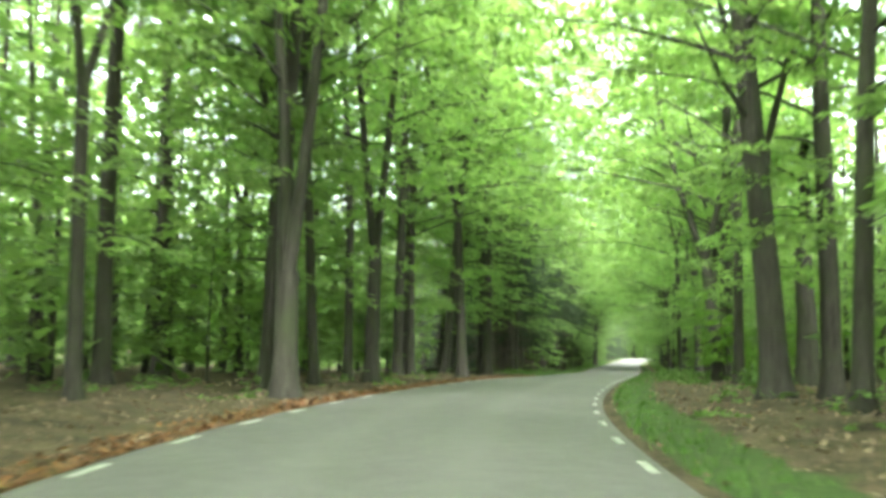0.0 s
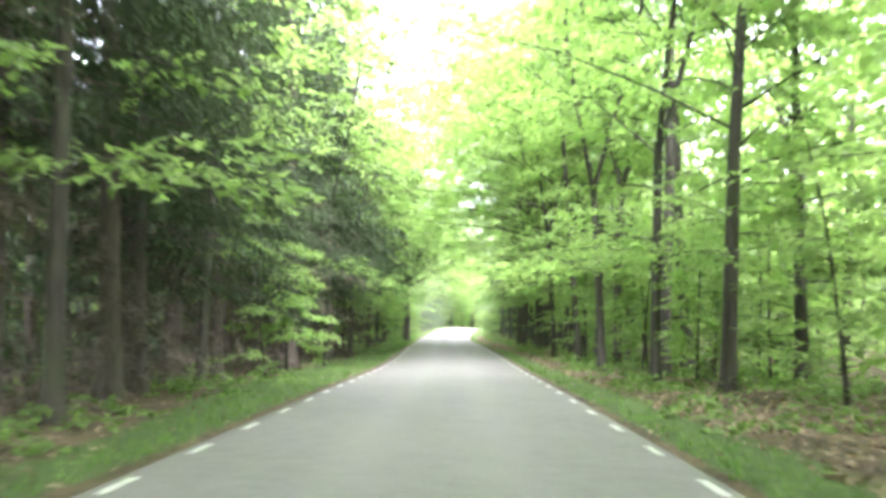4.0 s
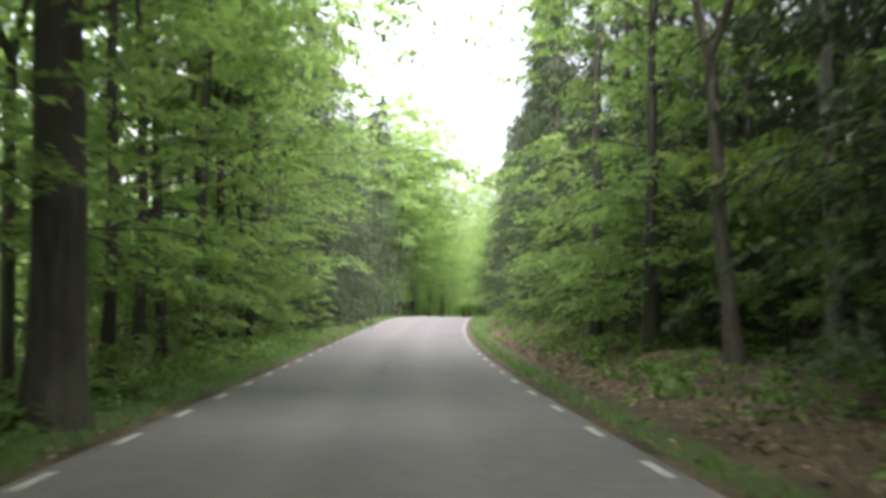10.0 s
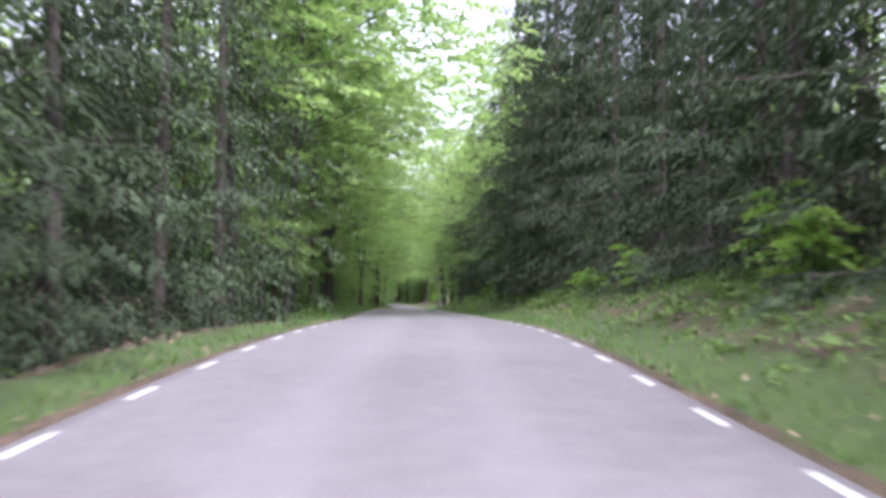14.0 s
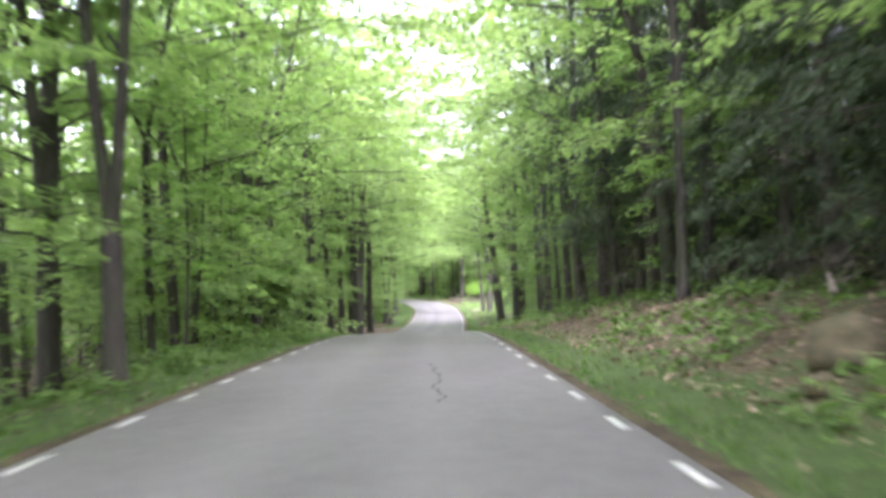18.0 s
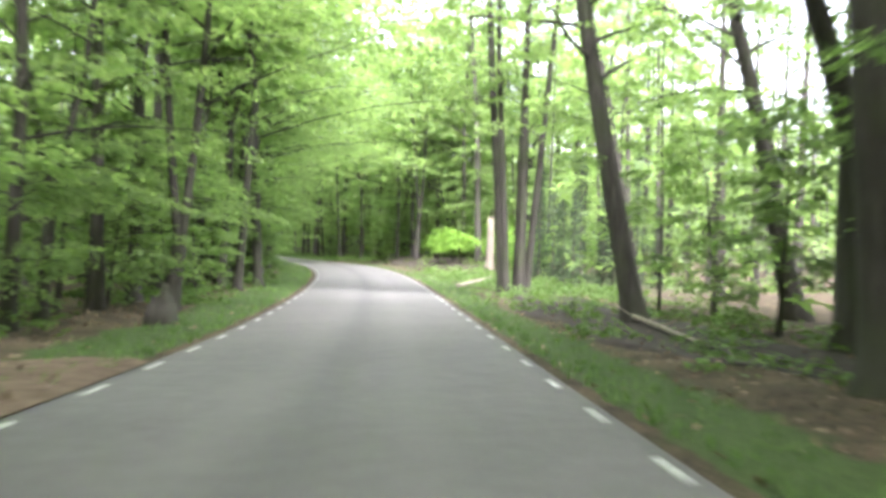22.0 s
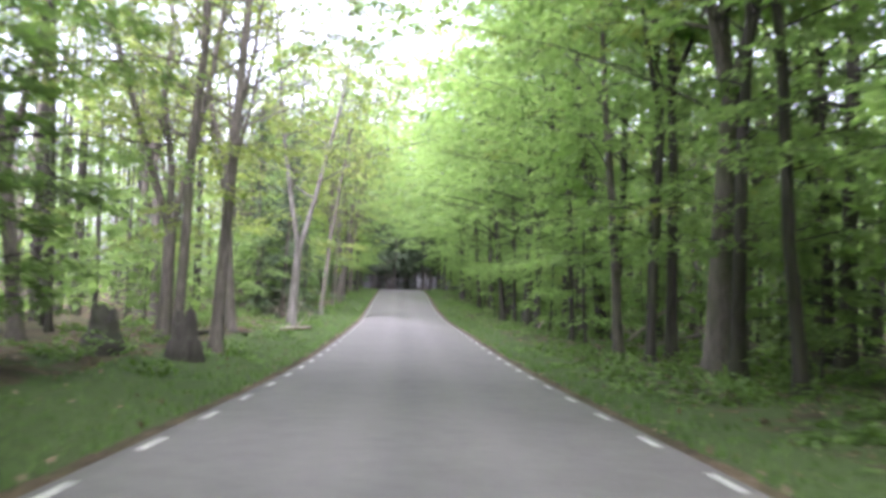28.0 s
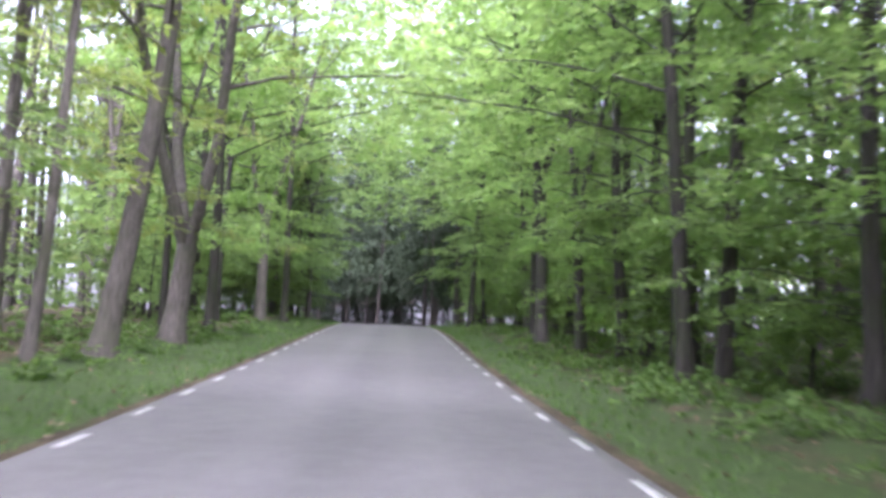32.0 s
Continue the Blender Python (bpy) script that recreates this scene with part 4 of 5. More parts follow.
def clump(s, d, stems, label):
    """Several slim stems from one foot, parting slightly as they rise."""
    rng = np.random.default_rng(int(s))
    wood, crown = Geo(), Geo()
    top = new("beech_tree")
    for k in range(stems):
        a = k * 2 * np.pi / stems + rng.normal(0, 0.2)
        foot = np.array([0.55 * math.cos(a), 0.32 * math.sin(a), 0.0])
        H = rng.uniform(15, 18.5)
        pts = trunk_points(H, (0.085 * math.cos(a) + rng.normal(0, 0.012), 0.05 * math.sin(a) + rng.normal(0, 0.012)), rng) + foot
        tube(wood, pts, flare(pts[:, 2], rng.uniform(0.16, 0.22), H * 1.2), 8)
        for q in range(9):
            z = 6.5 + (H - 7) * q / 8
            p = np.array([np.interp(z, pts[:, 2], pts[:, c]) for c in range(3)])
            limb = bent(p, a + rng.normal(0, 0.9) - np.pi / 2, rng.uniform(0.3, 0.8), rng.uniform(1.5, 3.4), 5, -0.2, 0.2, rng)
            tube(wood, limb, np.linspace(0.03, 0.006, 5), 3)
            plumes(crown, wood, limb, rng, 20, (0.25, 0.16), 6, 0.5, 6, 0.25, 0.4, 0.5)
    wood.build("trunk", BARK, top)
    crown.build("crown", LEAF, top, False)
    top.matrix_basis = Matrix.Translation(at(s, d))
    TAKEN.append((s, d))
    return tagged(top, label, "tree")


clump(427.0, 5.9, 5, "beech with five slim stems rising from one foot")
single(424.5, 10.4, 0.24, -0.18, H=16, fork=0.0, low=6.0, limbs=20, per_limb=9)
single(427.6, -5.4, 0.18, 0.06, low=3.5)
single(438.1, -5.8, 0.22, -0.01, low=3.5)
single(473.0, -6.0, 0.28, -0.04, kind="oak", low=5.0)
single(472.4, 6.9, 0.25, 0.0, H=19, low=4.5, fork=0.2, twin=True)
single(477.0, 11.0, 0.22, -0.01, H=19, low=4.0)
single(482.0, 11.5, 0.18, -0.05, H=17, kind="oak", low=5.0)
single(478.4, -6.9, 0.26, 0.05, H=20, low=5.0)
single(489.0, -6.2, 0.24, 0.06, low=3.5)
single(503.0, 13.5, 0.22, 0.0, low=3.5)
single(507.0, 16.9, 0.30, 0.02, low=3.5)
single(520.0, 7.9, 0.33, -0.05, kind="oak", H=18)
single(520.0, -6.0, 0.15, -0.01, H=16)
single(521.0, -5.2, 0.17, 0.01, H=17)
single(528.0, 7.0, 0.17, -0.09, H=18, low=5.5, fork=0.0, mat_bark=BARK_OAK)
single(531.0, 8.8, 0.17, 0.0, H=19, low=5.5, fork=0.0)
single(525.5, -7.6, 0.22, 0.0, kind="oak", H=16, fork=0.22, low=4.0, per_limb=7)
single(532.0, -6.6, 0.18, -0.01, kind="oak", H=15, fork=0.4, per_limb=7)
single(536.0, -7.3, 0.18, -0.01, kind="oak", H=14)
single(542.6, -5.5, 0.22, 0.01, kind="oak", H=17, fork=0.23, stems=2, twin=True, fork_el=(1.2, 1.4), mat_bark=PEELING, per_limb=3)
single(541.0, 9.0, 0.28, -0.12, H=19)
single(548.0, 9.3, 0.25, -0.08, H=18, kind="oak")
single(556.0, 7.3, 0.28, 0.02, H=18, low=4.0)
single(562.9, 6.6, 0.22, -0.08, H=18, low=5.0)
single(563.9, -5.7, 0.17, 0.11, H=16, low=6.0, per_limb=9)
single(567.8, -5.9, 0.12, 0.04, H=13, per_limb=9)
single(570.7, 6.6, 0.21, -0.10, H=17, low=4.5)
single(579.5, -5.8, 0.12, 0.08, H=14, per_limb=9)
single(583.4, -5.6, 0.26, 0.09, H=18, low=6.0, per_limb=10)
single(582.4, 6.6, 0.18, -0.03, low=4.0)
single(591.1, -5.8, 0.33, 0.07, H=19, low=6.0, fork=0.15, stems=3, per_limb=10)
single(595.0, 6.7, 0.17, -0.03, low=4.0)
single(601.0, 6.2, 0.25, -0.04, low=5.0)
single(611.0, -5.9, 0.24, 0.0, low=5.0)


# ---------------------------------------------------------------- mixed stands along the road
def stand(kind, s0, s1, d0, d1, number, gap, scale=(0.85, 1.2), variants=None):
    """number trees of a kind, spread at random with at least gap metres between them."""
    done = tries = 0
    while done < number and tries < number * 14:
        tries += 1
        s, d = rnd.uniform(s0, s1), rnd.uniform(min(d0, d1), max(d0, d1))
        if 430 < s < 463 and abs(d - (s - 422) * 0.266) < 1.5:          # the clearing before the pale stump
            continue
        if plant(kind, s, d, rnd.uniform(*scale), rnd.choice(variants) if variants else None, gap):
            done += 1


# broad crowns that close over the road
# the next two rows stand out of view, added to shade the road's start
stand("over", -36, 8, -4.6, -6.0, 6, 6.0, (0.95, 1.1))
stand("over", -36, 3, 5.0, 6.4, 6, 5.0, (0.95, 1.1))
stand("over", 28, 72, -6.4, -7.4, 6, 6.5, (0.95, 1.1))
stand("over", 18, 76, 7.0, 8.0, 8, 6.5, (0.95, 1.1))
stand("over", 72, 146, 6.0, 7.2, 10, 6.5, (0.95, 1.15))
stand("over", 148, 206, -5.6, -7.0, 6, 7.0, (0.85, 1.05))
stand("over", 254, 345, -5.8, -7.0, 12, 6.5, (0.9, 1.1))
stand("spruce", 314, 350, 7.8, 9.4, 8, 3.4, (0.9, 1.15), (0, 2))
stand("over", 302, 345, 7.4, 8.2, 2, 8.0, (0.85, 1.0))
stand("over", 346, 404, -6.2, -7.4, 8, 6.5, (1.0, 1.2))
stand("over", 346, 396, 7.0, 8.2, 6, 7.5, (0.95, 1.15))
stand("over", 404, 470, -6.0, -7.6, 8, 7.5, (0.95, 1.15))
stand("over", 466, 512, -6.2, -8.0, 6, 7.0, (0.95, 1.15))
stand("over", 499, 512, 7.6, 8.8, 2, 6.0, (0.95, 1.1))
stand("over", 508, 640, 7.6, 8.8, 15, 8.0, (0.85, 1.05))
for s0, s1, side, every in ((42, 72, -1, 10), (44, 76, 1, 10), (84, 150, 1, 11), (114, 150, -1, 12), (258, 346, -1, 6.5), (300, 346, 1, 12), (352, 404, -1, 13),
                            (354, 386, 1, 14), (408, 470, -1, 10), (468, 512, -1, 10), (474, 488, 1, 7), (500, 640, 1, 12), (566, 640, -1, 14)):
    s = s0
    while s < s1:
        plant("arch", s + rnd.uniform(-2, 2), side * rnd.uniform(6.4, 8.2), rnd.uniform(0.9, 1.15), None, 1.0)
        s += every
for s, d, k in ((62, -6.0, 1.2), (68, 5.8, 1.2), (74, -5.4, 1.1), (88, 5.7, 1.1), (97, 5.5, 1.15), (106, 5.8, 1.15), (115, 5.6, 1.15), (125, 5.7, 1.15), (134, 5.6, 1.1), (143, 5.8, 1.1), (157, -7.4, 1.15), (160.5, 6.4, 1.15), (173, -7.2, 1.1),
                (104, -5.3, 1.0), (117, -5.5, 1.05), (129, -5.4, 1.1), (141, -5.6, 1.1), (262, -5.6, 1.2), (269, -6.0, 1.25), (277, -5.8, 1.2)):
    plant("arch", s, d, k, None, 0.8)
for s, d, k in ((172.5, 6.7, 0.95), (179, 6.6, 1.0), (186.5, 6.5, 1.05), (177, -6.5, 1.0), (183.5, -6.8, 1.1), (190.5, -6.4, 1.05), (197, -6.6, 1.0)):
    plant("edge", s, d, k, None, 0.6)
# four crowns added beside the start, out of view, to shade the asphalt
plant("over", 9, -8.8, 1.1, 0, 2.0)
plant("over", 17, -9.0, 1.1, 2, 2.0)
plant("over", 8, 8.4, 1.1, 1, 2.0)
plant("over", 15, 8.6, 1.1, 0, 2.0)
plant("over", 434, -5.2, 1.15, 0, 2.0)
plant("over", 448, -5.4, 1.15, 2, 2.0)
for s, d, k, i in ((597, -5.8, 1.0, 0), (606, 5.6, 1.05, 1), (617, -5.4, 1.05, 2), (627, 5.4, 1.1, 0), (636, -5.4, 1.1, 1), (640, 5.6, 1.15, 2)):
    plant("over", s, d, k, i, 1.5)
# left-hand side
stand("tall", -4, 66, -13, -24, 10, 3.2)
stand("tall", -14, 70, -8, -15, 6, 2.8)
stand("slim", -14, 72, -7, -17, 5, 1.5)
stand("young", -5, 72, -8.5, -16, 22, 1.6)
stand("young", 0, 96, -14, -28, 34, 1.6, (1.0, 1.6))
stand("spruce", 74, 144, -6.2, -8.2, 25, 2.0, (0.8, 1.25), (2, 3))
stand("back", 76, 146, -9, -13, 10, 3.2)
stand("back", 72, 150, -13, -20, 12, 2.4, (0.8, 1.1))
stand("back", 208, 262, -13, -20, 9, 2.4, (0.8, 1.1))
stand("back", 180, 312, 13, 21, 18, 2.4, (0.8, 1.1))
stand("young", 92, 101, -5.3, -6.0, 2, 1.4, (0.9, 1.1))
stand("young", 118, 146, -5.5, -6.4, 3, 1.6)
stand("tall", 144, 210, -9, -15, 4, 3.2)
stand("slim", 144, 210, -7, -14, 3, 1.8)
stand("edge", 172, 210, -6.4, -8.5, 8, 3.0)
stand("young", 148, 210, -6.5, -13, 18, 1.5)
stand("spruce", 208, 252, -6.2, -8.8, 13, 2.8, (0.75, 1.3), (0, 1))
stand("young", 206, 214, -4.9, -5.6, 2, 1.2, (0.5, 0.7))
stand("back", 213, 256, -9, -13, 6, 3.2)
stand("edge", 326, 347, -5.6, -6.6, 5, 3.2, (0.95, 1.15))
stand("edge", 256, 330, -6.0, -8.8, 13, 3.2, (0.95, 1.35))
stand("tall", 254, 345, -8.5, -14, 3, 3.2)
stand("young", 258, 345, -5.9, -11, 28, 1.6)
stand("tall", 346, 398, -8, -15, 5, 2.8)
stand("slim", 346, 398, -7.5, -15, 6, 1.8)
stand("young", 328, 345, -5.2, -6.4, 6, 0.9, (1.1, 1.5))
stand("young", 347, 364, -5.7, -7.6, 7, 0.9, (1.0, 1.4))
stand("young", 342, 370, -6.3, -13, 14, 1.6)
stand("young", 376, 402, -10, -16, 8, 1.6)
stand("edge", 404, 470, -6.4, -8.6, 15, 2.6)
stand("young", 405, 472, -6.4, -8.4, 14, 1.2, (0.9, 1.3))
stand("tall", 402, 468, -9, -15, 3, 3.4)
stand("young", 402, 468, -6.4, -12, 12, 1.8)
stand("edge", 470, 512, -7.0, -9.6, 10, 2.6)
stand("young", 470, 512, -6.0, -8.0, 8, 1.4, (0.9, 1.3))
stand("oak", 466, 518, -9, -15, 6, 3.6)
stand("young", 466, 518, -8, -14, 10, 1.8)
stand("oak", 518, 625, -8.5, -19, 20, 3.2)
stand("slim", 518, 630, -7.5, -16, 5, 2.6)
stand("young", 518, 640, -7.5, -14, 30, 1.6)
stand("edge", 600, 645, -7.0, -11, 6, 3.0)
plant("fir", 551, -6.9, 0.95, 0)
plant("fir", 553.5, -8.6, 1.0, 1)
plant("fir", 557.5, -7.6, 0.8, 0)
# the tall wood in the bend
stand("tall", 464, 530, 10, 32, 17, 3.4, (1.1, 1.35))
stand("over", 470, 500, 8.0, 14.0, 4, 7.0, (1.05, 1.2))
# right-hand side
stand("tall", -14, 78, 8.5, 15, 5, 3.4)
stand("young", 8, 78, 9, 16, 18, 1.8)
stand("bush", 38, 64, 6.5, 9.5, 8, 1.0, (0.5, 0.9))
stand("edge", 74, 148, 6.8, 8.8, 11, 3.0)
stand("tall", 74, 150, 9, 15, 4, 3.2)
stand("young", 72, 150, 6.4, 11, 24, 1.6)
stand("spruce", 150, 190, 7.8, 12, 14, 2.4, (0.9, 1.15), (0, 1, 2))
stand("edge", 146, 178, 8.6, 10.5, 4, 3.0)
stand("young", 148, 198, 6.8, 11, 10, 1.8)
stand("back", 150, 192, 9, 16, 12, 2.6)
stand("birch", 158, 183, 9.0, 13, 2, 2.0)
stand("spruce", 186, 298, 6.8, 9.6, 34, 2.8, (0.7, 1.3), (0, 1))
stand("back", 178, 302, 10.5, 14, 12, 4.0)
stand("young", 182, 214, 6.4, 7.2, 6, 1.8)
stand("edge", 186, 300, 8.0, 9.5, 4, 6.0)
stand("bush", 214, 308, 5.8, 7.0, 7, 2.0, (0.4, 0.7))
stand("spruce", 298, 362, 9.2, 14, 18, 2.4, (0.9, 1.15), (2, 3))
stand("back", 300, 366, 12, 21, 12, 2.6, (0.8, 1.1))
stand("edge", 296, 318, 7.6, 9.4, 2, 3.2)
stand("tall", 342, 418, 8.5, 15, 5, 3.2)
stand("slim", 342, 418, 7.5, 15, 6, 2.0)
stand("young", 328, 418, 8, 14, 20, 1.8)
stand("back", 434, 452, 8.6, 15, 12, 1.7, (0.2, 0.36))
stand("bush", 449, 474, 8.0, 15, 24, 1.2, (0.8, 1.4))
stand("slim", 440, 475, 11, 20, 9, 2.6, (0.9, 1.2))
stand("edge", 464, 491, 7.6, 11, 7, 3.0)
stand("tall", 466, 492, 11, 16, 4, 3.2)
stand("young", 462, 492, 7.4, 12, 9, 1.8)
stand("edge", 506, 640, 7.2, 9.0, 15, 3.2)
stand("oak", 506, 640, 8.5, 14, 8, 3.6)
stand("back", 508, 640, 10, 16, 8, 4.0, (0.8, 1.0))
stand("young", 506, 640, 6.6, 11, 26, 1.8)
# the spruce stand on the crest, past the bend
stand("bare", 646, 690, 4.6, 34, 56, 1.9, (1.2, 1.5))
stand("bare", 630, 664, -5.0, -22, 30, 1.9, (1.1, 1.4))
stand("back", 664, 692, 8, 44, 26, 2.4, (0.7, 1.0))
stand("edge", 624, 644, 6.6, 9.0, 5, 2.4, (0.9, 1.2))
stand("edge", 622, 642, -6.4, -8.5, 5, 2.4, (0.9, 1.2))


# ---------------------------------------------------------------- woods further in
def far_woods():
    rng = np.random.default_rng(31)
    wood, crown = Geo(), Geo()
    n = 3000
    s = rng.uniform(-40, 640, n)
    side = np.where(rng.random(n) < 0.5, -1, 1)
    d = side * (13 + 50 * rng.random(n) ** 1.2)
    thin = (side > 0) & (s > 415) & (s < 475)
    keep = ~thin | (rng.random(n) < 0.4)
    s, d = s[keep], d[keep]
    for p in at(s, d):
        H = rng.uniform(13, 20)
        r = rng.uniform(0.07, 0.22)
        l = rng.normal(0, 0.025, 2)
        z = np.array([-0.3, 5, H])
        tube(wood, np.column_stack([p[0] + l[0] * z, p[1] + l[1] * z, p[2] + z]), [r * 1.2, r * 0.85, r * 0.2], 5)
    for count, zlo, zhi, size, dmin, dmax in ((17000, 7.0, 18.0, (2.3, 1.7), 58, 150), (34000, 7.0, 19.0, (1.05, 0.75), 24, 60), (52000, 5.0, 18.0, (0.64, 0.46), 11.5, 25), (46000, 0.3, 6.0, (0.6, 0.42), 10.0, 32), (14000, 0.3, 9.0, (1.4, 1.0), 32, 80), (9000, 0.3, 8.0, (0.6, 0.42), 12, 42)):
        s = rng.uniform(-60, 100 if count == 9000 else 680 if dmin > 50 else 640, count)
        side = np.where(rng.random(count) < 0.5, -1, 1)
        d = side * (dmin + (dmax - dmin) * rng.random(count) ** 1.1)
        thin = (side > 0) & (s > 412) & (s < 470) | (side < 0) & (s > 510) & (s < 622)
        keep = ~thin | (rng.random(count) < np.where(side > 0, 0.06 if zlo > 4 else 0.3, 0.2 if zlo > 4 else 0.55))
        needle = ((side < 0) & ((s > 72) & (s < 146) | (s > 208) & (s < 256)) | (side > 0) & (s > 178) & (s < 300)) & (abs(d) < 24)
        keep &= ~needle | (rng.random(count) < 0.2)
        s, d = s[keep], d[keep]
        c = at(s, d)
        c[:, 2] += rng.uniform(zlo, zhi, len(s))
        sprays(crown, c, rng.uniform(0, 6.28, len(c)), rng, size, 4, size[0] * 1.5, 0.15, 0.45, 3)
    top = new("far_woods")
    wood.build("trunks", BARK, top)
    crown.build("leaves", LEAF, top, False)
    tagged(top, "deep beech wood of many trunks and green leaves", "woods", kind="stuff")


far_woods()


# ---------------------------------------------------------------- undergrowth
def tufts(name, mat, number, s0, s1, dens, blades, height, width, label, seed, category="grass"):
    """Many small plants as one mesh; dens(s, d) gives the chance that one grows."""
    rng = np.random.default_rng(seed)
    s = rng.uniform(s0, s1, number)
    d = np.where(rng.random(number) < 0.5, -1, 1) * (3.12 + 7 * rng.random(number) ** 1.6)
    keep = rng.random(number) < dens(s, d)
    s, d = s[keep], d[keep]
    base = at(s, d)
    m = len(s)
    a = rng.uniform(0, 6.28, (m, blades))
    h = height * rng.uniform(0.4, 1.25, (m, blades))
    out = h * rng.uniform(0.2, 0.9, (m, blades))
    foot = base[:, None] + np.stack([rng.normal(0, 0.05, (m, blades)), rng.normal(0, 0.05, (m, blades)), 0 * h - 0.02], -1)
    dirv = np.stack([np.cos(a), np.sin(a), 0 * a], -1)
    sidev = np.stack([-np.sin(a), np.cos(a), 0 * a], -1)
    tip = foot + dirv * out[..., None]
    tip[..., 2] += h
    w = width * rng.uniform(0.6, 1.3, (m, blades))[..., None]
    v = np.stack([foot - sidev * w * 0.5, foot + sidev * w * 0.5, tip], 2).reshape(-1, 3)
    ob = mesh_object(name, v, np.arange(m * blades * 3).reshape(-1, 3), mat)
    return tagged(ob, label, category, kind="stuff")


tufts("verge_grass", GRASS, 70000, 2, 640, lambda s, d: np.clip(green(s, d) - 0.4, 0, 1) * 1.6, 5, 0.15, 0.022,
      "short fresh green grass along the road edge", 51)


tufts("dry_stalks", DEAD_TWIG, 2500, 456, 484, lambda s, d: np.where((d > 4.3) & (d < 10), 0.9, 0.0), 6, 0.32, 0.02,
      "brown dry stalks and bracken on the low bank by the track", 53, "dead bracken")


def undergrowth():
    """Low brambles, ferns and seedlings in loose patches."""
    rng = np.random.default_rng(71)
    n = 3400
    s = rng.uniform(2, 640, n)
    side = np.where(rng.random(n) < 0.45, -1, 1)
    d = side * (4.6 + 6.5 * rng.random(n))
    chance = np.where(d > 0, np.interp(s, [0, 40, 60, 80, 200, 300, 330, 420, 432, 470, 500, 640], [0.15, 0.3, 0.55, 0.8, 0.85, 0.95, 0.9, 0.75, 1, 1, 0.8, 0.8]),
                      np.interp(s, [0, 60, 80, 140, 155, 350, 372, 400, 420, 520, 640], [0.06, 0.12, 0.5, 0.4, 0.1, 0.1, 0.1, 0.08, 0.8, 0.5, 0.5]))
    chance = np.where((d > 4.3) & (s > 458) & (s < 484), 0.25, chance)
    keep = rng.random(n) < chance
    s, d = np.concatenate([s[keep], rng.uniform(150, 202, 150), rng.uniform(262, 350, 220)]), np.concatenate([d[keep], -4.1 - 1.1 * rng.random(370)])
    g = Geo()
    for a, b in zip(s, d):
        k = rng.integers(8, 26)
        size = rng.uniform(0.25, 0.75)
        ds, dd = rng.normal(0, size, k), rng.normal(0, size, k)
        b2 = np.clip(abs(b + dd), 3.9, 14) * np.sign(b)
        c = at(a + ds, b2)
        h = rng.uniform(0.05, 0.75) * np.exp(-(ds ** 2 + dd ** 2) / (2 * size ** 2)) + 0.06
        c[:, 2] += h * rng.uniform(0.3, 1.0, k)
        sprays(g, c, rng.uniform(0, 6.28, k), rng, (0.18, 0.12), 6, 0.35, 0.25, 0.45, 3)
    ob = g.build("undergrowth", HERB, None, False)
    tagged(ob, "low green brambles, ferns and seedlings on the forest floor", "undergrowth", kind="stuff")


undergrowth()


def leaf_litter():
    rng = np.random.default_rng(61)
    n = 150000
    s = rng.uniform(2, 620, n)
    d = np.where(rng.random(n) < 0.45, -1, 1) * (3.1 + 6.5 * rng.random(n))
    keep = rng.random(n) < (1.0 - 0.85 * np.clip(green(s, d), 0, 1)) * np.where((d > 4.4) & (s > 459) & (s < 484), 0.3, 1.0)
    s, d = s[keep], d[keep]
    band = 40000                          # thick drifts at the foot of the bank
    s = np.concatenate([s, np.where(rng.random(band) < 0.75, rng.uniform(66, 216, band), rng.uniform(300, 352, band))])
    d = np.concatenate([d, 4.0 + 3.0 * rng.random(band) ** 1.2])
    c = at(s, d, 0.035)
    g = Geo()
    sprays(g, c, rng.uniform(0, 6.28, len(c)), rng, (0.11, 0.08), 1, 0.1, 0.0, 0.5, 3)
    ob = g.build("dead_leaves", DRY_LEAF, None, False)
    tagged(ob, "brown dead beech leaves scattered on the ground", "leaf litter", kind="stuff")


leaf_litter()


def leaf_drift():
    """Rust-coloured leaves blown together along the road's edge."""
    rng = np.random.default_rng(63)
    n = 9000
    s = rng.uniform(2, 64, n)
    d = -2.93 - 0.75 * rng.random(n) ** 1.5
    c = at(s, d, 0.03)
    g = Geo()
    sprays(g, c, rng.uniform(0, 6.28, n), rng, (0.10, 0.08), 1, 0.1, 0.0, 0.4, 3)
    ob = g.build("leaf_drift", RUST_LEAF, None, False)
    tagged(ob, "rust-brown beech leaves drifted along the asphalt edge", "leaf litter", kind="stuff")


leaf_drift()


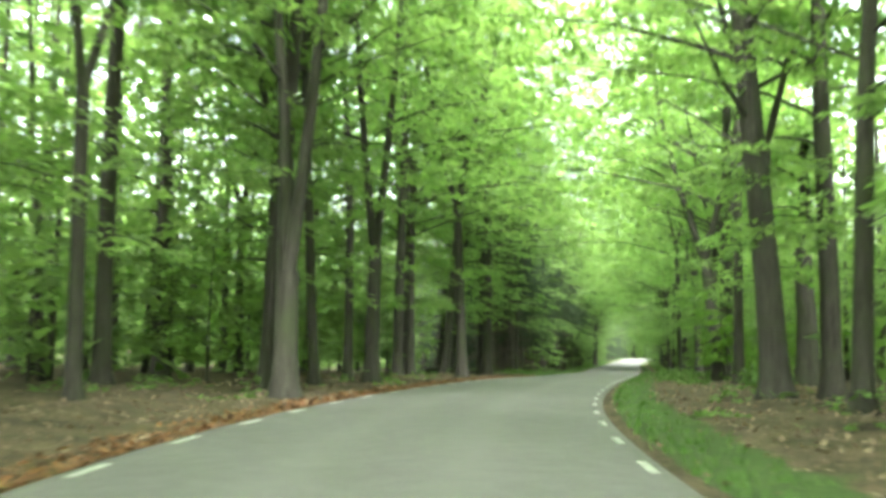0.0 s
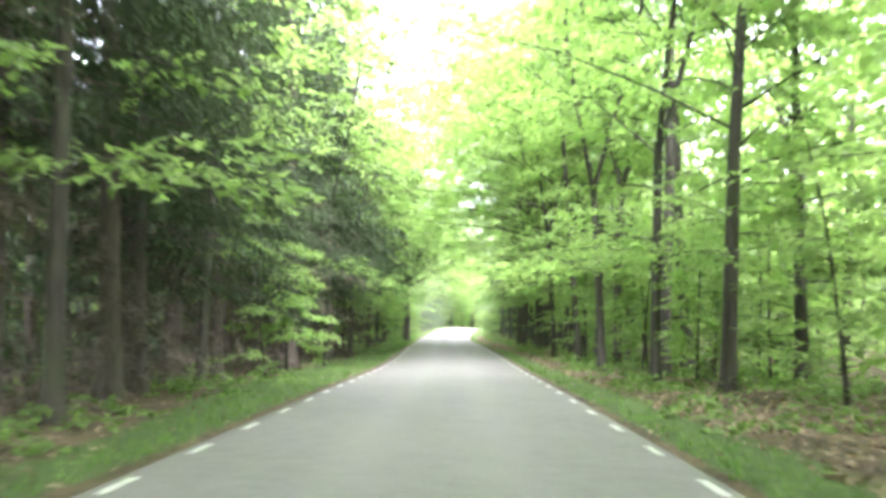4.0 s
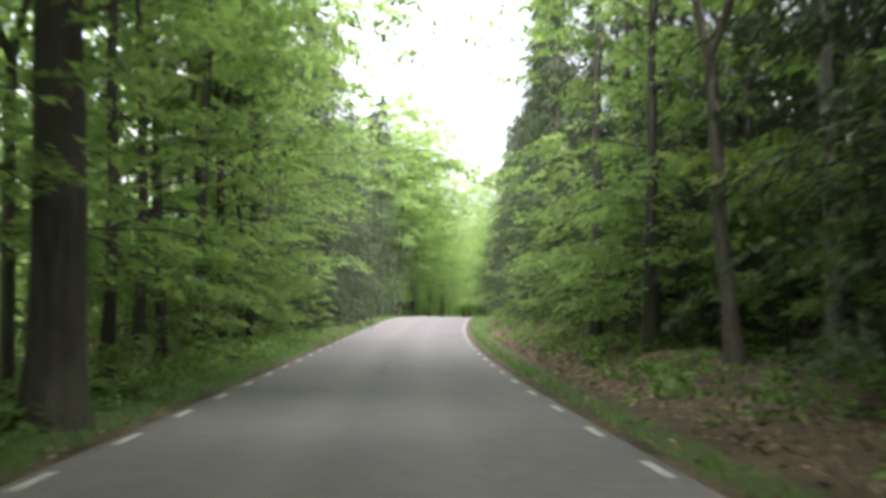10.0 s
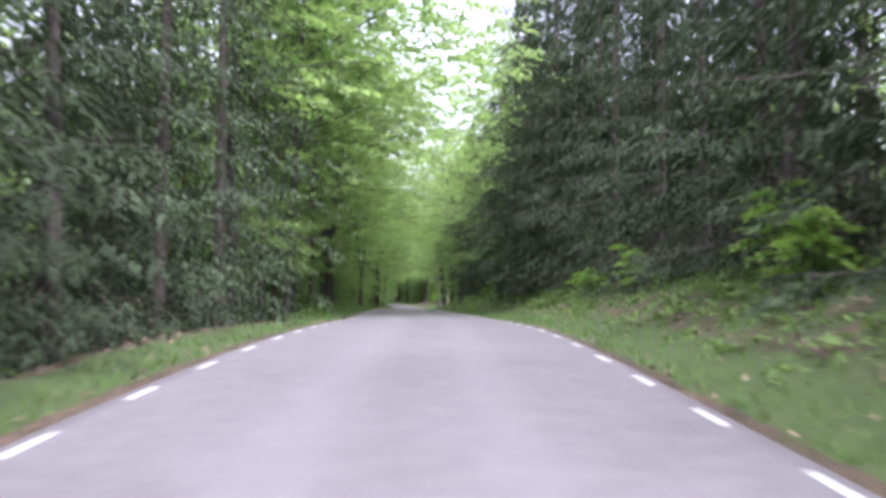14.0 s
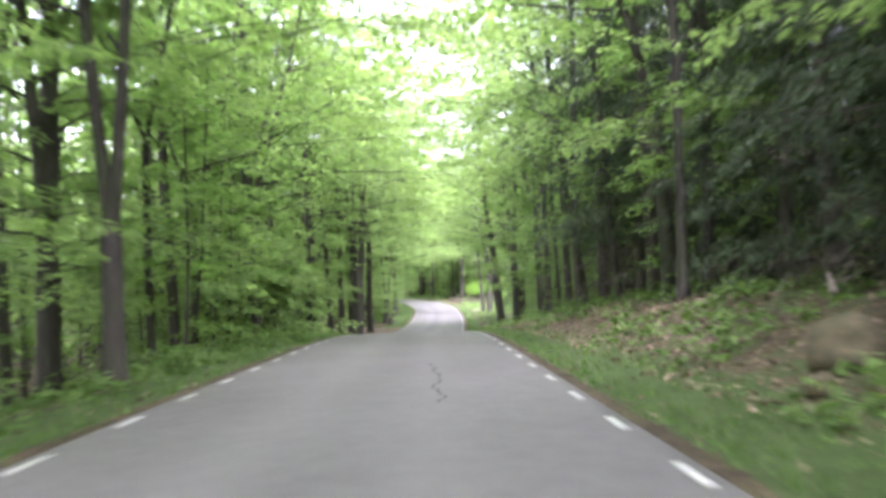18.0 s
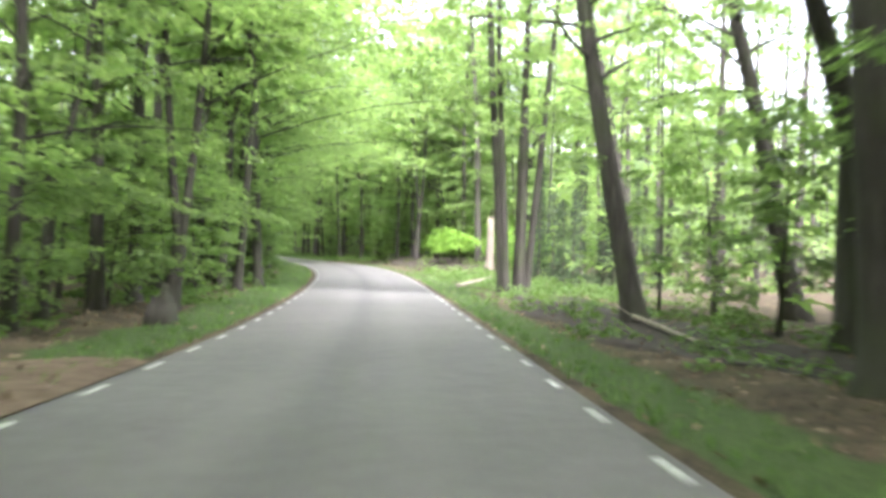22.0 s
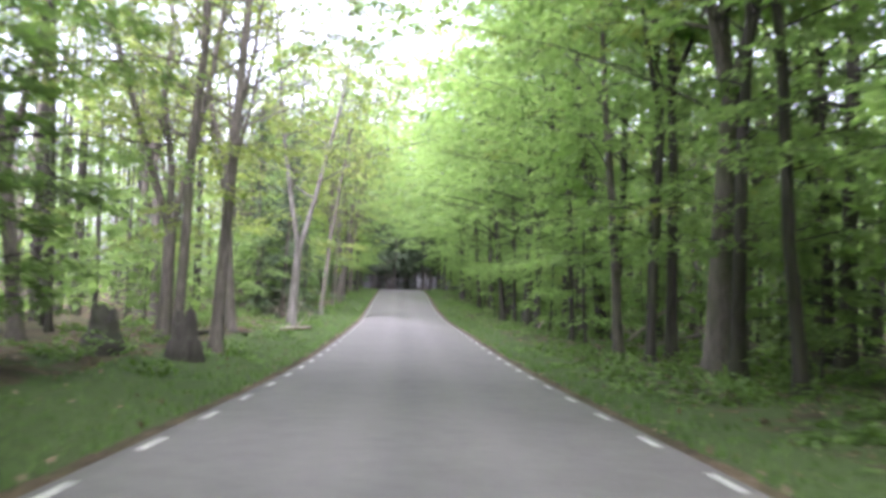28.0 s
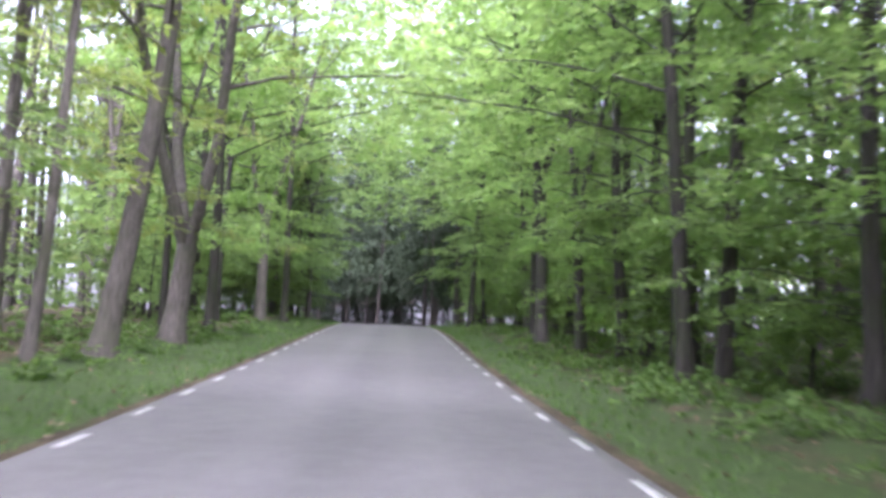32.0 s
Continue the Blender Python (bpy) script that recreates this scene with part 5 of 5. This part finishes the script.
# ---------------------------------------------------------------- stumps, logs, boulder, track
def log(name, s0, d0, s1, d1, r, mat, label, h0=0.0, h1=0.0, twigs=0, category="log"):
    rng = np.random.default_rng(int(s0 * 10 + d0))
    a, b = at(s0, d0, h0 + r), at(s1, d1, h1 + r)
    t = np.linspace(0, 1, 7)[:, None]
    pts = a * (1 - t) + b * t + np.column_stack([rng.normal(0, r * 0.18, 7), rng.normal(0, r * 0.18, 7), rng.normal(0, r * 0.1, 7)])
    g = Geo()
    rr = r * np.linspace(1.1, 0.7, 7)
    rr[0] *= 0.9
    tube(g, np.vstack([pts[:1], pts, pts[-1:]]), np.concatenate([[0.001], rr, [0.001]]), 9)
    for k in range(twigs):
        q = pts[1 + k % 5]
        tw = bent(q, rng.uniform(0, 6.28), rng.uniform(0.1, 0.9), rng.uniform(0.5, 1.4), 4, 0.2, 0.3, rng)
        tube(g, tw, np.linspace(r * 0.4, 0.006, 4), 5)
    ob = g.build(name, mat)
    return tagged(ob, label, category)


def stump(s, d, r, h, mat, label):
    """A broken trunk with a jagged top."""
    rng = np.random.default_rng(int(s))
    g = Geo()
    n = 14
    ang = np.arange(n) * 2 * np.pi / n
    base = at(s, d)
    rings = []
    for z, k in ((-0.2, 1.5), (0.15, 1.3), (0.5, 1.05), (h * 0.5, 0.95), (h * 0.85, 0.85)):
        rr = r * k * (1 + 0.1 * np.sin(3 * ang + z) + 0.06 * rng.normal(size=n))
        rings.append(np.column_stack([base[0] + rr * np.cos(ang), base[1] + rr * np.sin(ang), np.full(n, base[2] + z)]))
    rr = r * 0.72
    rings.append(np.column_stack([base[0] + rr * np.cos(ang), base[1] + rr * np.sin(ang), base[2] + h + rng.uniform(-0.25, 0.35, n) * min(1, h)]))
    rings.append(np.column_stack([base[0] + rr * 0.5 * np.cos(ang), base[1] + rr * 0.5 * np.sin(ang), base[2] + h * 0.85 + 0 * ang]))
    i, j = np.meshgrid(np.arange(6), np.arange(n), indexing="ij")
    f = np.stack([i * n + j, i * n + (j + 1) % n, (i + 1) * n + (j + 1) % n, (i + 1) * n + j], -1).reshape(-1, 4)
    g.add(np.concatenate(rings), f)
    return tagged(g.build("tree_stump", mat), label, "stump")


stump(460.0, 10.1, 0.28, 3.5, STUMPWOOD, "pale broken tree stump standing among bright shrubs")
stump(61.0, 7.3, 0.30, 7.2, BARK, "tall broken beech stump with a jagged top")
stump(517.0, -7.0, 0.38, 0.9, BARK, "dark old stump in the grass beside the road")
stump(518.0, -5.4, 0.36, 1.0, BARK, "dark mossy stump at the foot of a trunk")
stump(390.2, -5.1, 0.15, 1.0, BARK, "short dark broken stem on the bare lay-by")
stump(409.0, -4.7, 0.3, 0.75, BARK, "dark rotten stump on the corner of the lay-by")
log("fallen_log", 435.0, 4.3, 440.3, 6.7, 0.085, PALEWOOD, "pale barkless log lying on the grassy slope", 0.05, 0.18)
log("fallen_log", 336.4, 7.2, 349.0, 9.6, 0.09, PALEWOOD, "thin pale fallen trunk lying along the bank", 0.1, 0.2)
log("fallen_log", 60.5, -8.8, 59.0, -6.6, 0.25, BARK, "dark rotten log lying on brown leaves")
log("fallen_log", 63.0, -9.6, 66.4, -6.4, 0.12, BARK, "mossy log lying between beech trunks")
log("fallen_log", 538.2, -5.4, 541.4, -4.5, 0.11, PALEWOOD, "pale crooked log lying in the verge grass", 0, 0.05, 2)
log("fallen_branch", 548.6, -6.3, 549.6, -5.9, 0.022, PALEWOOD, "thin pale dead stem leaning up beside the firs", 0, 2.3, 0, "branch")
log("fallen_branch", 548.2, -5.9, 549.0, -5.6, 0.02, PALEWOOD, "forked pale dead branch standing in the grass", 0, 1.1, 2, "branch")
log("fallen_branch", 547.4, -5.3, 549.0, -5.0, 0.025, PALEWOOD, "bent grey branch lying in the verge grass", 0, 0.6, 1, "branch")
log("fallen_log", 527.0, -7.8, 532.0, -6.0, 0.12, BARK, "long grey log lying in the grass")
log("fallen_branch", 531.0, 7.6, 534.5, 11.5, 0.06, PALEWOOD, "pale fallen branch leaning up from the ground", 0, 2.4, 3, "branch")
log("fallen_branch", 530.0, 7.8, 533.0, 12.0, 0.05, PALEWOOD, "thin pale branch lying beside the trunks", 0, 0.7, 3, "branch")
log("fallen_branch", 547.0, 6.6, 549.0, 7.6, 0.04, PALEWOOD, "short pale stick standing up from the verge", 0, 0.9, 0, "branch")
log("fallen_log", 480.0, 7.2, 477.5, 8.6, 0.2, BARK, "dark log lying beside the dirt track")
log("fallen_branch", 317.5, 6.9, 320.5, 8.0, 0.06, PALEWOOD, "forked pale branch lying on top of the bank", 0.1, 0.25, 2, "branch")
log("fallen_branch", 410.9, 6.6, 403.4, 6.4, 0.06, PALEWOOD, "long forked pale branch lying on dark soil", 0.25, 0.05, 4, "branch")
log("fallen_branch", 93.4, 8.4, 94.4, 9.6, 0.05, PALEWOOD, "short pale branch lying on the leaves", 0, 0, 1, "branch")


def boulder(s, d, size, label):
    rng = np.random.default_rng(int(s * 3))
    bm = bmesh.new()
    bmesh.ops.create_icosphere(bm, subdivisions=4, radius=1.0)
    off = Vector(rng.uniform(0, 50, 3))
    for v in bm.verts:
        n = noise.noise(v.co * 1.3 + off) * 0.28 + noise.noise(v.co * 4 + off) * 0.07
        v.co = Vector((v.co.x * size[0], v.co.y * size[1], v.co.z * size[2])) * (1 + n)
    me = bpy.data.meshes.new("boulder")
    bm.to_mesh(me)
    bm.free()
    for p in me.polygons:
        p.use_smooth = True
    me.materials.append(STONE)
    ob = new("boulder", me)
    ob.location = at(s, d, size[2] * 0.55)
    ob.rotation_euler[2] = rng.uniform(0, 6)
    return tagged(ob, label, "boulder")


boulder(312.7, 5.15, (0.5, 0.42, 0.36), "mossy grey boulder set into the bank")
boulder(312.0, 4.6, (0.2, 0.17, 0.15), "small mossy stone beside the boulder")


def dirt_track():
    """The forest track that joins from the right."""
    n = 26
    s = np.linspace(0, 1, n)
    v = []
    for t in s:
        c = np.array([489.0 + 7 * t ** 1.5, 2.6 + 26 * t])
        half = 1.5 + 3.6 * (1 - t) ** 5
        for k in np.linspace(-1, 1, 7):
            p = at(c[0] + k * half, c[1])
            v.append((p[0], p[1], p[2] + 0.045 - 0.04 * abs(k) - 0.015 * math.cos(k * 6) - 0.06 * max(0, abs(k) - 0.9) * 10 + 0.06 * min(1, t * 3)))
    ob = mesh_object("dirt_track", v, grid_faces(n, 7), DIRT, None, True)
    tagged(ob, "brown dirt track leading off into the wood", "track", kind="structure")


dirt_track()


# a ground colour much darker than the forest floor
DARK_SOIL = plain("dark_soil", (0.016, 0.013, 0.011), (0.06, 0.049, 0.041), 5, 0.95)


def bare_soil(s0, s1, d0, d1, label):
    """A patch of dark soil with a ragged rim."""
    nu, nv = 40, 10
    v = []
    for i in range(nu):
        a = i / (nu - 1)
        swell = math.sin(a * math.pi) ** 0.35
        mid = (d0 + d1) / 2 + 0.25 * math.sin(a * 17)
        for k in range(nv):
            b = 2 * k / (nv - 1) - 1
            d = mid + b * (d1 - d0) / 2 * swell * (1 + 0.12 * math.sin(a * 41 + 3 * b))
            p = at(s0 + (s1 - s0) * a, d)
            rim = max(abs(b), abs(2 * a - 1))
            v.append((p[0], p[1], p[2] + 0.06 + 0.03 * math.sin(a * 60 + b * 7) - 0.3 * max(0, rim - 0.88) / 0.12))
    ob = mesh_object("bare_soil", v, grid_faces(nu, nv), DARK_SOIL, None, True)
    tagged(ob, label, "soil", kind="structure")


bare_soil(397, 427, 4.3, 8.6, "dark soil under the trees beside the road")
bare_soil(459, 478, 4.0, 10.5, "dark brown soil bank beside the dirt track")


def pull_in():
    """Bare brown earth beside the road on the left."""
    v = []
    n = 24
    for i in range(n):
        t = i / (n - 1)
        for k in range(7):
            d = -2.93 - k / 6 * (1.2 + 6.5 * math.sin(t * math.pi) ** 0.7)
            p = at(378 + 22 * t, d)
            v.append((p[0], p[1], p[2] + 0.05 - 0.06 * (k == 6) - 0.05 * (k == 0)))
    ob = mesh_object("pull_in", v, grid_faces(n, 7), DIRT, None, True)
    tagged(ob, "bare reddish brown earth lay-by beside the road", "lay-by", kind="structure")


pull_in()


def crack(s0, d0, length, seed):
    """A tar-dark crack that wanders along the asphalt."""
    rng = np.random.default_rng(seed)
    n = int(length * 4)
    s = s0 + np.linspace(0, length, n)
    d = d0 + np.cumsum(rng.normal(0, 0.05, n))
    w = 0.022 * rng.uniform(0.4, 1.4, n)
    v = []
    for a, b, c in zip(s, d, w):
        for k in (-1, 1):
            p = at(a, b + k * c)
            v.append((p[0], p[1], p[2] + 0.035 * (1 - (b / HALF) ** 2) + 0.004))
    ob = mesh_object("road_crack", v, grid_faces(n, 2), TAR, road)
    tagged(ob, "dark ragged crack in the asphalt")


crack(118, 1.1, 9, 1)
crack(127, 1.5, 6, 2)
crack(176, -0.05, 6.5, 3)
crack(315, 0.95, 7.5, 4)
crack(266, 0.35, 5, 5)
crack(155, 0.6, 5, 6)
